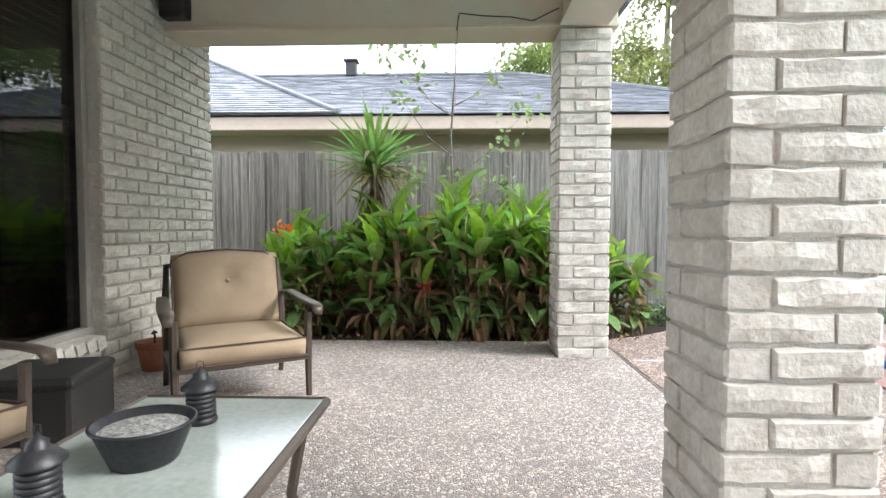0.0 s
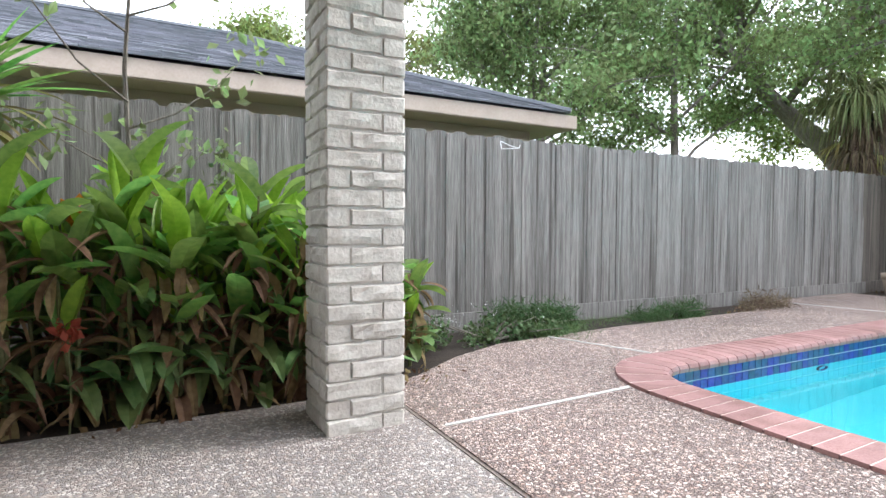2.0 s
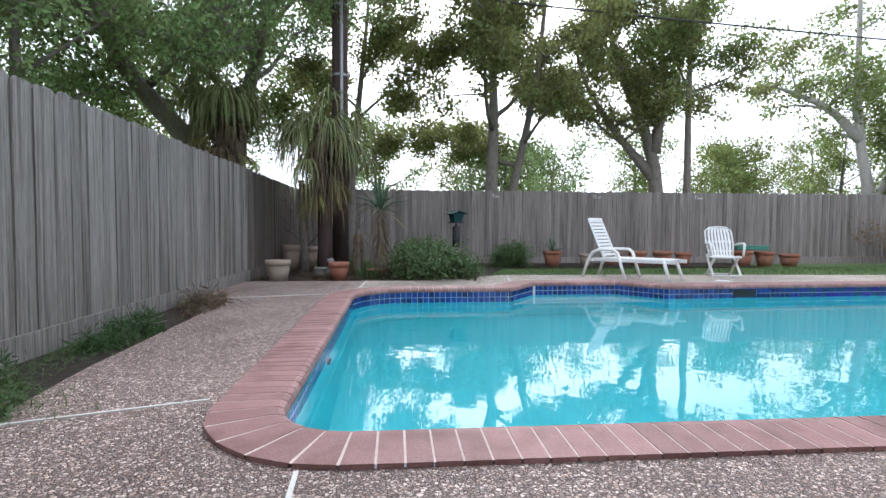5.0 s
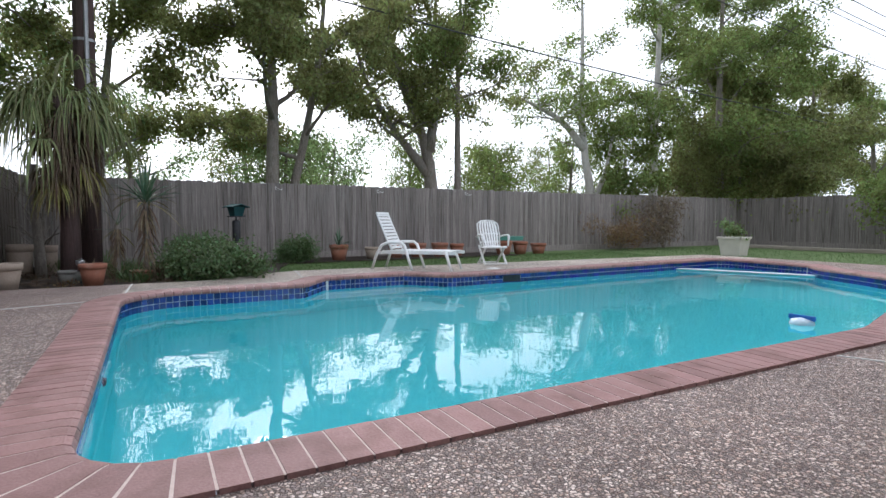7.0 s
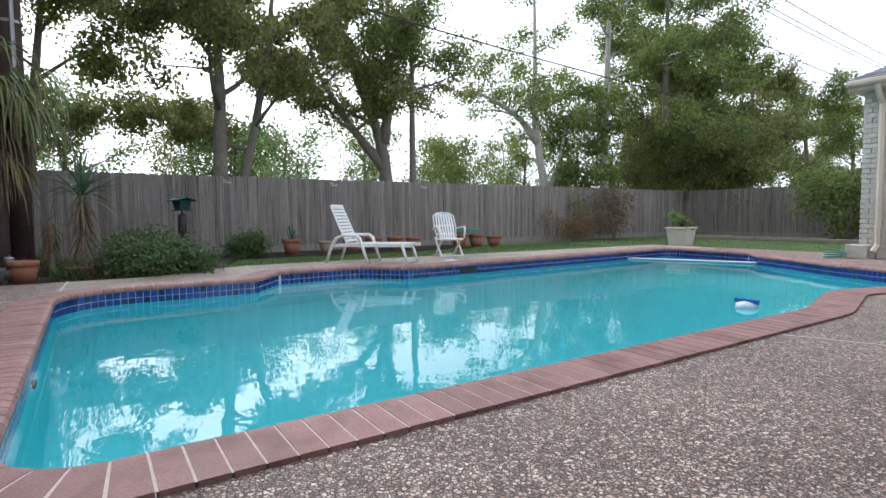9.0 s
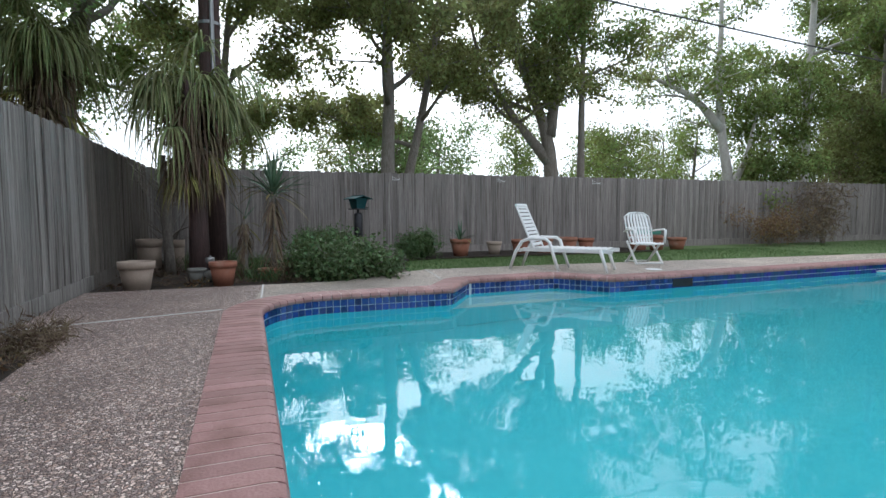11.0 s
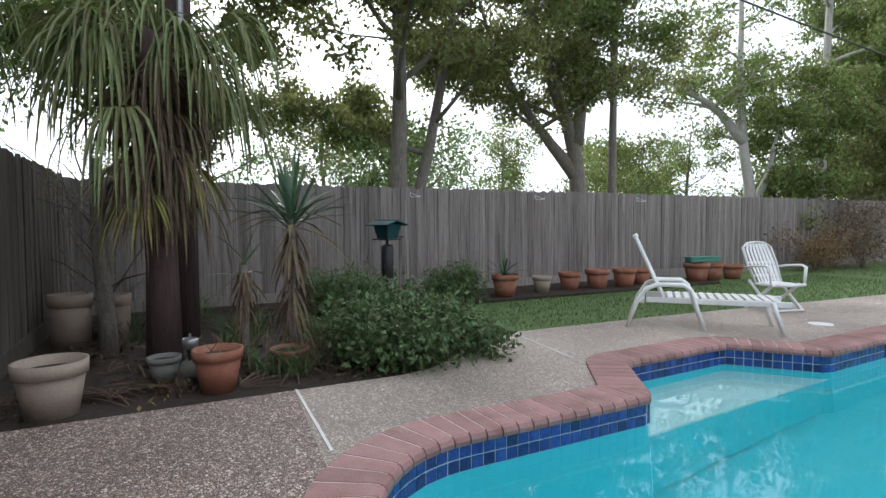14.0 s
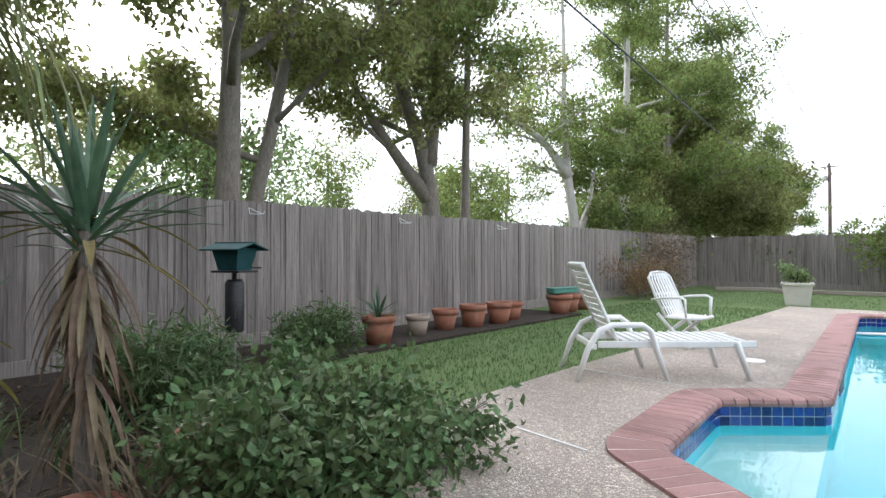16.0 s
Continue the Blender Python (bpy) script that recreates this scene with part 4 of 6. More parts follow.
    ch.matrix_basis = ch.matrix_basis @ Matrix.Diagonal((1.14, 1.08, 0.985, 1))
    return ch


patio_chair(-1.36, 3.14, 33, "bronze metal patio armchair with tan tufted cushions")
patio_chair(-1.96, 1.6, 78, "bronze metal patio armchair with tan cushions beside the coffee table")

table = thing("coffee_table", -0.73, 0.95, PF, "low patio table with frosted glass top and dark metal rim", "table")
part("tabletop", one_box((0, 0, 0.435), (0.57, 1.42, 0.012), None, 0.004), m_tableglass, table, "wet frosted glass tabletop")
for sx in (-1, 1):
    part("rim", one_tube([(sx * 0.292, -0.72, 0.43), (sx * 0.292, 0.72, 0.43)], 0.015, 6), m_bronze, table)
for sy in (-1, 1):
    part("rim", one_tube([(-0.292, sy * 0.72, 0.43), (0.292, sy * 0.72, 0.43)], 0.015, 6), m_bronze, table)
    for sx in (-1, 1):
        part("leg", one_tube([(sx * 0.25, sy * 0.62, 0.42), (sx * 0.22, sy * 0.58, 0.2), (sx * 0.26, sy * 0.64, 0)], [0.018, 0.016, 0.018], 6), m_bronze, table)
TT = PF + 0.4412


def lantern(x, y, s):
    la = thing("candle_lantern", x, y, TT, "black pierced metal candle lantern on the patio table", "lantern", rng.uniform(0, 90), "table lanterns")
    part("base", lathe([(0, 0), (0.045 * s, 0), (0.047 * s, 0.012 * s), (0.042 * s, 0.018 * s)], 20), m_blackmetal, la, smooth=True)
    for i in range(6):
        part("band", lathe([(0.040 * s, (0.02 + i * 0.0145) * s), (0.043 * s, (0.024 + i * 0.0145) * s), (0.043 * s, (0.03 + i * 0.0145) * s), (0.040 * s, (0.033 + i * 0.0145) * s)], 20), m_blackmetal, la, smooth=True)
    part("inner", lathe([(0.036 * s, 0.015 * s), (0.036 * s, 0.11 * s)], 16), m_blackmetal, la)
    part("roof", lathe([(0.056 * s, 0.104 * s), (0.055 * s, 0.11 * s), (0.03 * s, 0.132 * s), (0.022 * s, 0.136 * s), (0.022 * s, 0.148 * s), (0.01 * s, 0.156 * s), (0.0, 0.17 * s)], 20), m_blackmetal, la, smooth=True)
    bm = bmesh.new()
    tube(bm, [(0.0, -0.012 * s, 0.165 * s), (0, -0.01 * s, 0.185 * s), (0, 0.01 * s, 0.185 * s), (0, 0.012 * s, 0.165 * s)], 0.002 * s, 5)
    part("ring", bm, m_blackmetal, la)


lantern(-0.735, 1.45, 0.92)
lantern(-0.82, 0.98, 0.9)
bowl = thing("fire_bowl", -0.745, 1.2, TT, "dark metal bowl of ash on the patio table", "bowl")
part("shell", lathe([(0.0, 0.0), (0.068, 0.0), (0.075, 0.008), (0.108, 0.088), (0.114, 0.09), (0.114, 0.096), (0.106, 0.096), (0.098, 0.075), (0.0, 0.07)], 28), m_blackmetal, bowl, smooth=True)
part("ash", lathe([(0.0, 0.079), (0.05, 0.081), (0.097, 0.077)], 20), m_ash, bowl, "pale broken ash filling")
ott = thing("ottoman", -2.02, 2.5, PF, "black leatherette storage ottoman", "ottoman", 12)
part("body", one_box((0, 0, 0.18), (0.46, 0.46, 0.36), None, 0.03), m_leather, ott)
part("lid", one_box((0, 0, 0.375), (0.475, 0.475, 0.07), None, 0.03), m_leather, ott)
ott.matrix_basis = ott.matrix_basis @ Matrix.Diagonal((0.95, 1.0, 0.74, 1))


# ---- pots and plants ----
def pot(x, y, z, r, h, mat, label, name="plant_pot", soil=True, group="yard pots", base=0.68, tilt=0.0):
    p = thing(name, x, y, z, label, "pot", rng.uniform(0, 360), group)
    if tilt:
        p.matrix_basis = pose(x, y, z + r * 0.8, tilt, 0, rng.uniform(-40, 40))
    part("body", lathe([(0.0, 0.0), (base * r, 0.0), (0.93 * r, h * 0.78), (0.9 * r, h * 0.79), (0.84 * r, h * 0.79), (0.6 * r, 0.03), (0.0, 0.03)], 24), mat, p, smooth=True)
    part("rim", lathe([(0.92 * r, h * 0.76), (r, h * 0.77), (1.02 * r, h), (0.93 * r, h), (0.86 * r, h * 0.8)], 24), mat, p, smooth=True)
    if soil:
        part("soil", lathe([(0.0, h * 0.87), (0.5 * r, h * 0.86), (0.9 * r, h * 0.83)], 16), m_soil, p)
    return p


pot(-2.14, 3.62, PF, 0.118, 0.2, m_terracotta, "small terracotta pot with a metal tap figure", group="patio pots")
fig = thing("pot_ornament", -2.14, 3.62, PF + 0.17, "small dark metal ornament in the terracotta pot", "ornament")
part("stem", one_tube([(0, 0, 0), (0.004, 0, 0.06), (-0.004, 0, 0.09)], [0.006, 0.009, 0.004], 6), m_blackmetal, fig)
part("head", one_tube([(-0.02, 0, 0.075), (0, 0, 0.09), (0.02, 0, 0.085)], [0.006, 0.014, 0.007], 6), m_blackmetal, fig)
BZ = -0.03
pot(9.64, 5.55, BZ - 0.03, 0.205, 0.38, m_cream, "large weathered cream plastic pot on the soil")
pot(9.68, 4.57, BZ, 0.172, 0.31, m_terracotta, "terracotta coloured pot of dry soil at the deck edge")
pot(10.15, 4.92, BZ, 0.12, 0.19, m_greypot, "small grey plastic pot on the soil")
pot(11.95, 5.76, BZ, 0.19, 0.52, m_cream, "tall tan bucket by the fence corner", "bucket", base=0.88)
pot(11.9, 5.36, BZ, 0.13, 0.5, m_cream, "narrow pale bucket by the palm trunk", "bucket", base=0.88)
stub = thing("palm_stem", 11.26, 5.38, BZ, "bare grey palm stem standing beside the buckets", "stem")
part("stalk", one_tube([(0, 0, 0), (0.02, 0.02, 0.5), (0.0, 0.06, 1.1), (-0.05, 0.05, 1.8)], [0.085, 0.07, 0.06, 0.05], 9), m_bark, stub, "", True)
pot(10.12, 3.98, BZ, 0.16, 0.16, m_terracotta, "wide terracotta saucer pot half hidden by grass")
pot(10.45, 3.35, BZ, 0.13, 0.24, m_terracotta, "terracotta pot behind the shrub")
pot(12.9, -0.03, BZ, 0.22, 0.36, m_terracotta, "terracotta pot with a spiky green plant")
pot(13.05, -0.9, BZ, 0.17, 0.28, m_cream, "faded cream pot along the back fence")
for y, r, h in ((-1.6, 0.2, 0.34), (-2.15, 0.22, 0.38), (-2.75, 0.22, 0.38), (-3.35, 0.19, 0.34), (-4.75, 0.25, 0.4), (-5.45, 0.22, 0.36), (-6.1, 0.23, 0.3)):
    pot(13.05 + 0.1 * math.sin(y * 3), y, BZ - 0.03, r, h, m_terracotta, "terracotta pot in a row along the back fence")
tray = thing("planter_tray", 13.05, -5.05, 0.34, "long faded green plastic planter tray on pots", "planter", 80)
part("tray_body", one_box((0, 0, 0.05), (0.75, 0.2, 0.1), None, 0.025), m_greentray, tray)
part("tray_rim", one_box((0, 0, 0.105), (0.8, 0.24, 0.02), None, 0.008), m_greentray, tray)
pl = thing("square_planter", 9.83, -10.3, -0.07, "large square cream planter with a leafy plant", "planter", 8)
for s in range(4):
    bm = bmesh.new()
    a = [(-0.24, -0.24, 0), (0.24, -0.24, 0), (0.3, -0.3, 0.48), (-0.3, -0.3, 0.48)]
    vs = [bm.verts.new(v) for v in a] + [bm.verts.new((v[0] * 0.9, v[1] * 0.9, v[2])) for v in a]
    for f in ((0, 1, 2, 3), (5, 4, 7, 6), (3, 2, 6, 7), (1, 0, 4, 5), (0, 3, 7, 4), (2, 1, 5, 6)):
        bm.faces.new([vs[i] for i in f])
    part("side_panel", bm, m_whitepot, pl).matrix_basis = pose(0, 0, 0, 0, 0, 90 * s)
    part("rim", one_box((0, -0.3, 0.49), (0.66, 0.06, 0.06), None, 0.012), m_whitepot, pl).matrix_basis = pose(0, 0, 0, 0, 0, 90 * s)
part("soil", one_box((0, 0, 0.42), (0.52, 0.52, 0.04)), m_soil, pl)
lp = thing("potted_shrub", 9.83, -10.3, 0.36, "yellow-green leafy plant in the square planter", "plant")
part("stem", one_tube([(0, 0, 0), (0.03, 0, 0.2), (0.1, 0.02, 0.35)], [0.02, 0.015, 0.008], 6), m_stem, lp)
add_leaves("foliage", [(-0.12, 0, 0.2), (0.1, 0.05, 0.28), (0.25, 0, 0.42), (-0.02, 0.08, 0.3)], 0.17, 420, 0.1, m_leaf_c, lp)


def rosette(name, x, y, z, stem_h, blades, length, width, label, gold=0.25, skirt=50, lean=(0, 0)):
    """A yucca: stem, spiky head and a skirt of dead hanging blades."""
    yu = thing(name, x, y, z, label, "plant")
    head = Vector((lean[0], lean[1], stem_h))
    part("stem", one_tube([(0, 0, 0), head * 0.5 + Vector((0.02, 0, 0)), head], [0.045, 0.04, 0.035], 8), m_bark, yu)
    for key, mat, share in (("green", m_yucca, 1 - gold), ("gold", m_yuccagold, gold)):
        v, f = [], []
        for i in range(int(blades * share)):
            a = rng.uniform(0, 2 * math.pi)
            el = rng.uniform(0.1, 1.45) if key == "green" else rng.uniform(-0.5, 0.35)
            blade(v, f, head + Vector((0, 0, rng.uniform(-0.12, 0.08))), (math.cos(a) * math.cos(el), math.sin(a) * math.cos(el), math.sin(el)), length * rng.uniform(0.7, 1.1), width, 0.35 if key == "green" else 0.9)
        data_part("blade_rosette", v, f, mat if key == "gold" or name != "yucca_plant" or stem_h < 1.4 else m_canna, yu)
    v, f = [], []
    for i in range(skirt):
        a = rng.uniform(0, 2 * math.pi)
        h = rng.uniform(0.35, 0.98)
        blade(v, f, head * h, (math.cos(a), math.sin(a), -0.9), length * rng.uniform(0.35, 0.8), width * 0.7, 1.8)
    data_part("dead_skirt", v, f, m_palmdry, yu, "dry brown hanging leaves")
    return yu


orn = thing("garden_ornament", 9.95, 4.74, BZ, "small dull metal garden ornament between the pots", "ornament")
part("post", one_tube([(0, 0, 0), (0.005, 0.0, 0.16), (0, 0, 0.27)], [0.02, 0.016, 0.03], 8), m_blackmetal, orn)
part("cup", lathe([(0.02, 0.26), (0.055, 0.29), (0.06, 0.34), (0.05, 0.35), (0.03, 0.31)], 14), m_steel, orn, "dull grey metal cup", True)
part("spout", one_tube([(0.04, 0, 0.3), (0.1, 0, 0.34), (0.12, 0, 0.36)], [0.018, 0.012, 0.01], 6), m_steel, orn)
for k2 in range(3):
    tw = thing("dry_twig", 9.66 + 0.05 * k2, 4.55 + 0.04 * k2, BZ + 0.24, "thin dry twig stuck in the terracotta pot", "twig", 120 * k2, "pot twigs")
    part("stem", one_tube([(0, 0, 0), (0.04, 0.01, 0.07), (0.1, 0.0, 0.13)], [0.005, 0.004, 0.002], 5), m_palmdry, tw)
rosette("yucca_plant", 10.32, 3.9, BZ, 1.24, 54, 0.64, 0.052, "tall yucca with blue-green blades and dry skirt", 0.18, 90)
rosette("yucca_plant", 10.4, 4.3, BZ, 0.85, 8, 0.4, 0.04, "dead yucca stem wrapped in dry hanging blades", 0.5, 110)
rosette("yucca_plant", -0.88, 5.35, BZ, 1.62, 110, 0.66, 0.06, "tall spiky yucca rising from the canna bed", 0.28, 70)
rosette("spiky_plant", 12.9, -0.03, 0.24, 0.05, 26, 0.5, 0.04, "spiky dark green plant in the terracotta pot", 0.05, 0)

# canna bed: a few plants built, then repeated
def canna(seed, h):
    r = random.Random(seed)
    c = thing("canna_plant", 0, 0, 0, "tall canna plant with broad green and browning leaves", "plant", 0, "canna bed")
    part("stalk", one_tube([(0, 0, 0), (0.02, 0.01, h * 0.5), (0.03, -0.01, h * 0.92)], [0.014, 0.011, 0.006], 6), m_stem, c)
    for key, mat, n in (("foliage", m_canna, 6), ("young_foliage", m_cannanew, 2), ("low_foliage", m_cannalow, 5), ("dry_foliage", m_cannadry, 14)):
        v, f = [], []
        for i in range(n):
            a = r.uniform(0, 2 * math.pi)
            if key == "foliage":
                zz, el, ln, w, bend = r.uniform(0.35, 0.9), r.uniform(0.35, 1.35), r.uniform(0.24, 0.4), r.uniform(0.12, 0.2), r.uniform(0.3, 1.3)
            elif key == "young_foliage":
                zz, el, ln, w, bend = r.uniform(0.5, 0.84), r.uniform(1.0, 1.45), r.uniform(0.24, 0.38), r.uniform(0.11, 0.16), r.uniform(0.1, 0.6)
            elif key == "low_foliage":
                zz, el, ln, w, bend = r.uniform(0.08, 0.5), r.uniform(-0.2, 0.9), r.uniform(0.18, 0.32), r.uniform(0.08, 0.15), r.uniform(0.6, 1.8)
            else:
                zz, el, ln, w, bend = r.uniform(0.04, 0.85), r.uniform(-1.0, 0.7), r.uniform(0.14, 0.34), r.uniform(0.03, 0.1), r.uniform(0.6, 2.6)
            blade(v, f, (0.02 + r.uniform(-0.03, 0.03), r.uniform(-0.03, 0.03), zz * h), (math.cos(a) * math.cos(el), math.sin(a) * math.cos(el), math.sin(el)), ln, w, bend, 6, r.uniform(0.1, 0.4))
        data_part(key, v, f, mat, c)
    return c


protos = [canna(60 + i, h) for i, h in enumerate((0.95, 1.08, 1.2, 0.82, 1.02, 1.12))]
spots = []
for i in range(118):
    x = rng.uniform(-1.75, 0.95)
    y = 4.72 + rng.random() ** 1.3 * 0.9
    if 0.62 < x and y < 4.62:
        continue
    spots.append((x, y))
spots += [(1.32, 5.12), (1.45, 5.3), (1.2, 5.4), (1.05, 5.2), (1.28, 4.95), (1.6, 5.12), (1.78, 5.28), (1.5, 5.3)]
for i, (x, y) in enumerate(spots):
    tall = 0.82 + 0.33 * math.exp(-((x + 0.1) / 0.9) ** 2) * (0.7 + 0.4 * (y - 4.7))
    if x > 1.0:
        tall = 0.72
    m = pose(x, y, BZ, rng.uniform(-7, 7), rng.uniform(-7, 7), rng.uniform(0, 360)) @ Matrix.Diagonal((1, 1, tall, 1))
    if i < len(protos):
        protos[i].matrix_basis = m
    else:
        copy_thing(protos[rng.randrange(len(protos))], m)
for x, y, z, mat, lab in ((-1.68, 4.95, 0.93, m_flower, "orange canna flower"), (-0.33, 4.68, 0.42, m_redflower, "faded red flower head"), (-0.36, 5.1, 0.95, m_flower, "small orange canna flower")):
    fl = thing("canna_flower", x, y, z, lab + " on a thin stalk", "flower", 0, "canna flowers")
    part("stalk", one_tube([(0, 0, -z + BZ), (0.01, 0, -0.3), (0, 0, 0)], 0.005, 5), m_stem, fl)
    add_leaves("flower_head", [(0, 0, 0.02)], 0.055, 34, 0.06, mat, fl, 0.7, 0.0)

# sapling and vine in the bed
sap = thing("sapling", -0.12, 5.35, BZ, "thin bare sapling with sparse yellow-green leaves", "tree")
bm = bmesh.new()
tube(bm, [(0, 0, 0), (0.03, 0, 1.0), (0.0, 0.02, 1.9), (0.05, 0, 2.6), (0.04, 0, 3.3)], [0.018, 0.016, 0.012, 0.008, 0.004], 6)
tips = []
for a, z, L, up in ((0.3, 1.55, 0.75, 0.55), (2.9, 1.7, 0.7, 0.9), (3.4, 2.1, 0.6, 0.8), (0.1, 2.2, 0.6, 0.6), (3.0, 1.3, 0.5, 0.4), (0.5, 1.2, 0.45, 0.5), (2.6, 2.5, 0.55, 0.4)):
    p = [Vector((0.02, 0, z)) + Vector((math.cos(a), 0.4 * math.sin(a * 2), up * (0.5 + u))) * L * u for u in (0, 0.35, 0.7, 1)]
    tube(bm, p, [0.008, 0.006, 0.004, 0.002], 5)
    tips += [tuple(p[2]), tuple(p[3])]
part("trunk", bm, m_bark, sap)
add_leaves("foliage", tips + [(0.03, 0, 1.2), (0.05, 0, 1.5)], 0.16, 330, 0.08, m_leaf_c, sap, 0.6)
vine = thing("garden_shrub", 0.42, 5.4, BZ, "slender light green shrub beside the brick post", "shrub")
part("stem", one_tube([(0, 0, 0), (0.05, 0, 0.8), (0.0, 0, 1.5)], [0.01, 0.008, 0.004], 5), m_stem, vine)
add_leaves("foliage", [(0.03, 0, 0.9), (0.06, 0.05, 1.1), (0.0, 0, 1.25), (-0.02, 0, 1.45), (0.25, 0, 1.0), (0.3, 0, 1.1)], 0.12, 260, 0.07, m_leaf_c, vine, 0.7)


def shrub(name, x, y, z, blobs, radius, count, size, mat, label, twigs=10, aspect=0.6):
    s = thing(name, x, y, z, label, "shrub")
    bm = bmesh.new()
    for i in range(twigs):
        b = Vector(rng.choice(blobs))
        tube(bm, [(rng.uniform(-0.05, 0.05), rng.uniform(-0.05, 0.05), 0), b * 0.5 + Vector((0, 0, 0.05)), b + Vector((rng.uniform(-0.1, 0.1), rng.uniform(-0.1, 0.1), radius * 0.7))], [0.014, 0.009, 0.003], 5)
    part("branchwork", bm, m_bark, s)
    add_leaves("foliage", blobs, radius, count, size, mat, s, aspect, 0.15)
    return s


blobs = [(max(-0.55, min(0.5, rng.gauss(0, 0.32))), max(-0.7, min(0.7, rng.gauss(0, 0.4))), min(0.5, abs(rng.gauss(0.22, 0.16)))) for _ in range(46)]
shrub("broadleaf_shrub", 9.86, 2.9, BZ, blobs, 0.19, 9500, 0.058, m_shrub, "dense dark green shrub spilling over the deck", 24)
shrub("low_bush", 11.75, 2.98, BZ, [(rng.uniform(-0.4, 0.4), rng.uniform(-0.4, 0.4), rng.uniform(0.1, 0.45)) for _ in range(22)], 0.2, 6500, 0.10, m_shrub, "soft feathery green bush by the feeder", 10, 0.16)
shrub("low_bush", 12.9, 1.05, BZ, [(rng.uniform(-0.35, 0.35), rng.uniform(-0.38, 0.38), rng.uniform(0.1, 0.42)) for _ in range(18)], 0.2, 4200, 0.10, m_shrub, "olive green bush beside the potted plant", 10, 0.2)
shrub("dry_bush", 13.3, -9.6, BZ, [(rng.uniform(-0.5, 0.5), rng.uniform(-0.9, 0.9), rng.uniform(0.3, 0.95)) for _ in range(20)], 0.32, 2600, 0.09, m_cannadry, "dry reddish brown bush at the back fence", 18, 0.3)
shrub("tall_grass_clump", 13.2, -11.6, BZ, [(rng.uniform(-0.5, 0.5), rng.uniform(-0.7, 0.7), rng.uniform(0.4, 1.6)) for _ in range(20)], 0.4, 2600, 0.2, m_palmdry, "tall dry ornamental grass clump", 14, 0.1)
shrub("fence_bush", 7.6, -15.6, BZ, [(rng.uniform(-1.6, 1.6), rng.uniform(-0.5, 0.5), rng.uniform(0.3, 1.9)) for _ in range(40)], 0.45, 6000, 0.12, m_leaf, "dark green bushes along the back fence", 18)

# weeds along the north fence
v, f = [], []
for i in range(15000):
    x = rng.uniform(2.5, 5.8)
    bushy, trail = math.exp(-((x - 3.2) / 0.38) ** 2), 0.3 * math.exp(-((x - 5.1) / 0.4) ** 2) + 0.06 * math.exp(-((x - 4.3) / 0.4) ** 2)
    if rng.random() > bushy + trail:
        continue
    y = 5.98 - abs(rng.gauss(0, 0.2 + 0.05 * bushy))
    a = rng.uniform(0, 6.28)
    blade(v, f, (x, y, -0.02), (math.cos(a) * 0.9, math.sin(a) * 0.9, rng.uniform(0.2, 1.1)), rng.uniform(0.1, 0.26) * (0.55 + 0.7 * bushy), 0.006, 1.4, 3)
tagged(data_part("fence_weeds", v, f, m_grass), "feathery green weeds along the fence foot", "weeds", kind="stuff")
shrub("feathery_weed", 3.2, 5.78, BZ, [(rng.uniform(-0.42, 0.42), rng.uniform(-0.16, 0.12), rng.uniform(0.04, 0.2)) for _ in range(26)], 0.1, 5200, 0.075, m_weed, "bushy feathery dark green weed by the fence", 12, 0.09)
shrub("feathery_weed", 5.05, 5.74, BZ, [(rng.uniform(-0.48, 0.45), rng.uniform(-0.14, 0.12), rng.uniform(0.02, 0.09)) for _ in range(22)], 0.08, 3600, 0.075, m_weed, "low feathery green weed trailing onto the deck", 8, 0.09)
shrub("ground_cover", 2.55, 5.6, BZ, [(rng.uniform(-0.9, 0.7), rng.uniform(-0.18, 0.22), rng.uniform(0.02, 0.16)) for _ in range(22)], 0.1, 1500, 0.045, m_shrub, "low dark green ground cover with tiny pale flowers", 8)
add = [(2.55 + rng.uniform(-0.9, 0.7), 5.6 + rng.uniform(-0.2, 0.2), rng.uniform(0.08, 0.3)) for _ in range(30)]
tagged(add_leaves("tiny_flowers", add, 0.03, 90, 0.018, m_whitepl, None), "tiny white flowers on the ground cover", "flowers", kind="stuff")
shrub("dry_weed_pile", 6.6, 5.72, BZ, [(rng.uniform(-0.5, 0.4), rng.uniform(-0.22, 0.25), rng.uniform(0.0, 0.11)) for _ in range(20)], 0.1, 2400, 0.09, m_palmdry, "heap of dry weeds at the fence foot", 6, 0.08)
# fallen leaves near the post and bed
v, f = leaf_cloud([(1.32, 4.7, 0.0), (1.5, 4.85, 0.0), (0.0, 4.66, 0.0), (-1.0, 4.66, 0.0), (6.4, 5.7, 0.0), (9.9, 4.9, 0.0), (10.2, 4.2, 0.0)], (0.35, 0.12, 0.008), 260, 0.05)
tagged(data_part("leaf_litter", v.tolist(), f.tolist(), m_cannadry), "scattered dry brown leaves", "leaf litter", kind="stuff")
# lawn
v, f = [], []
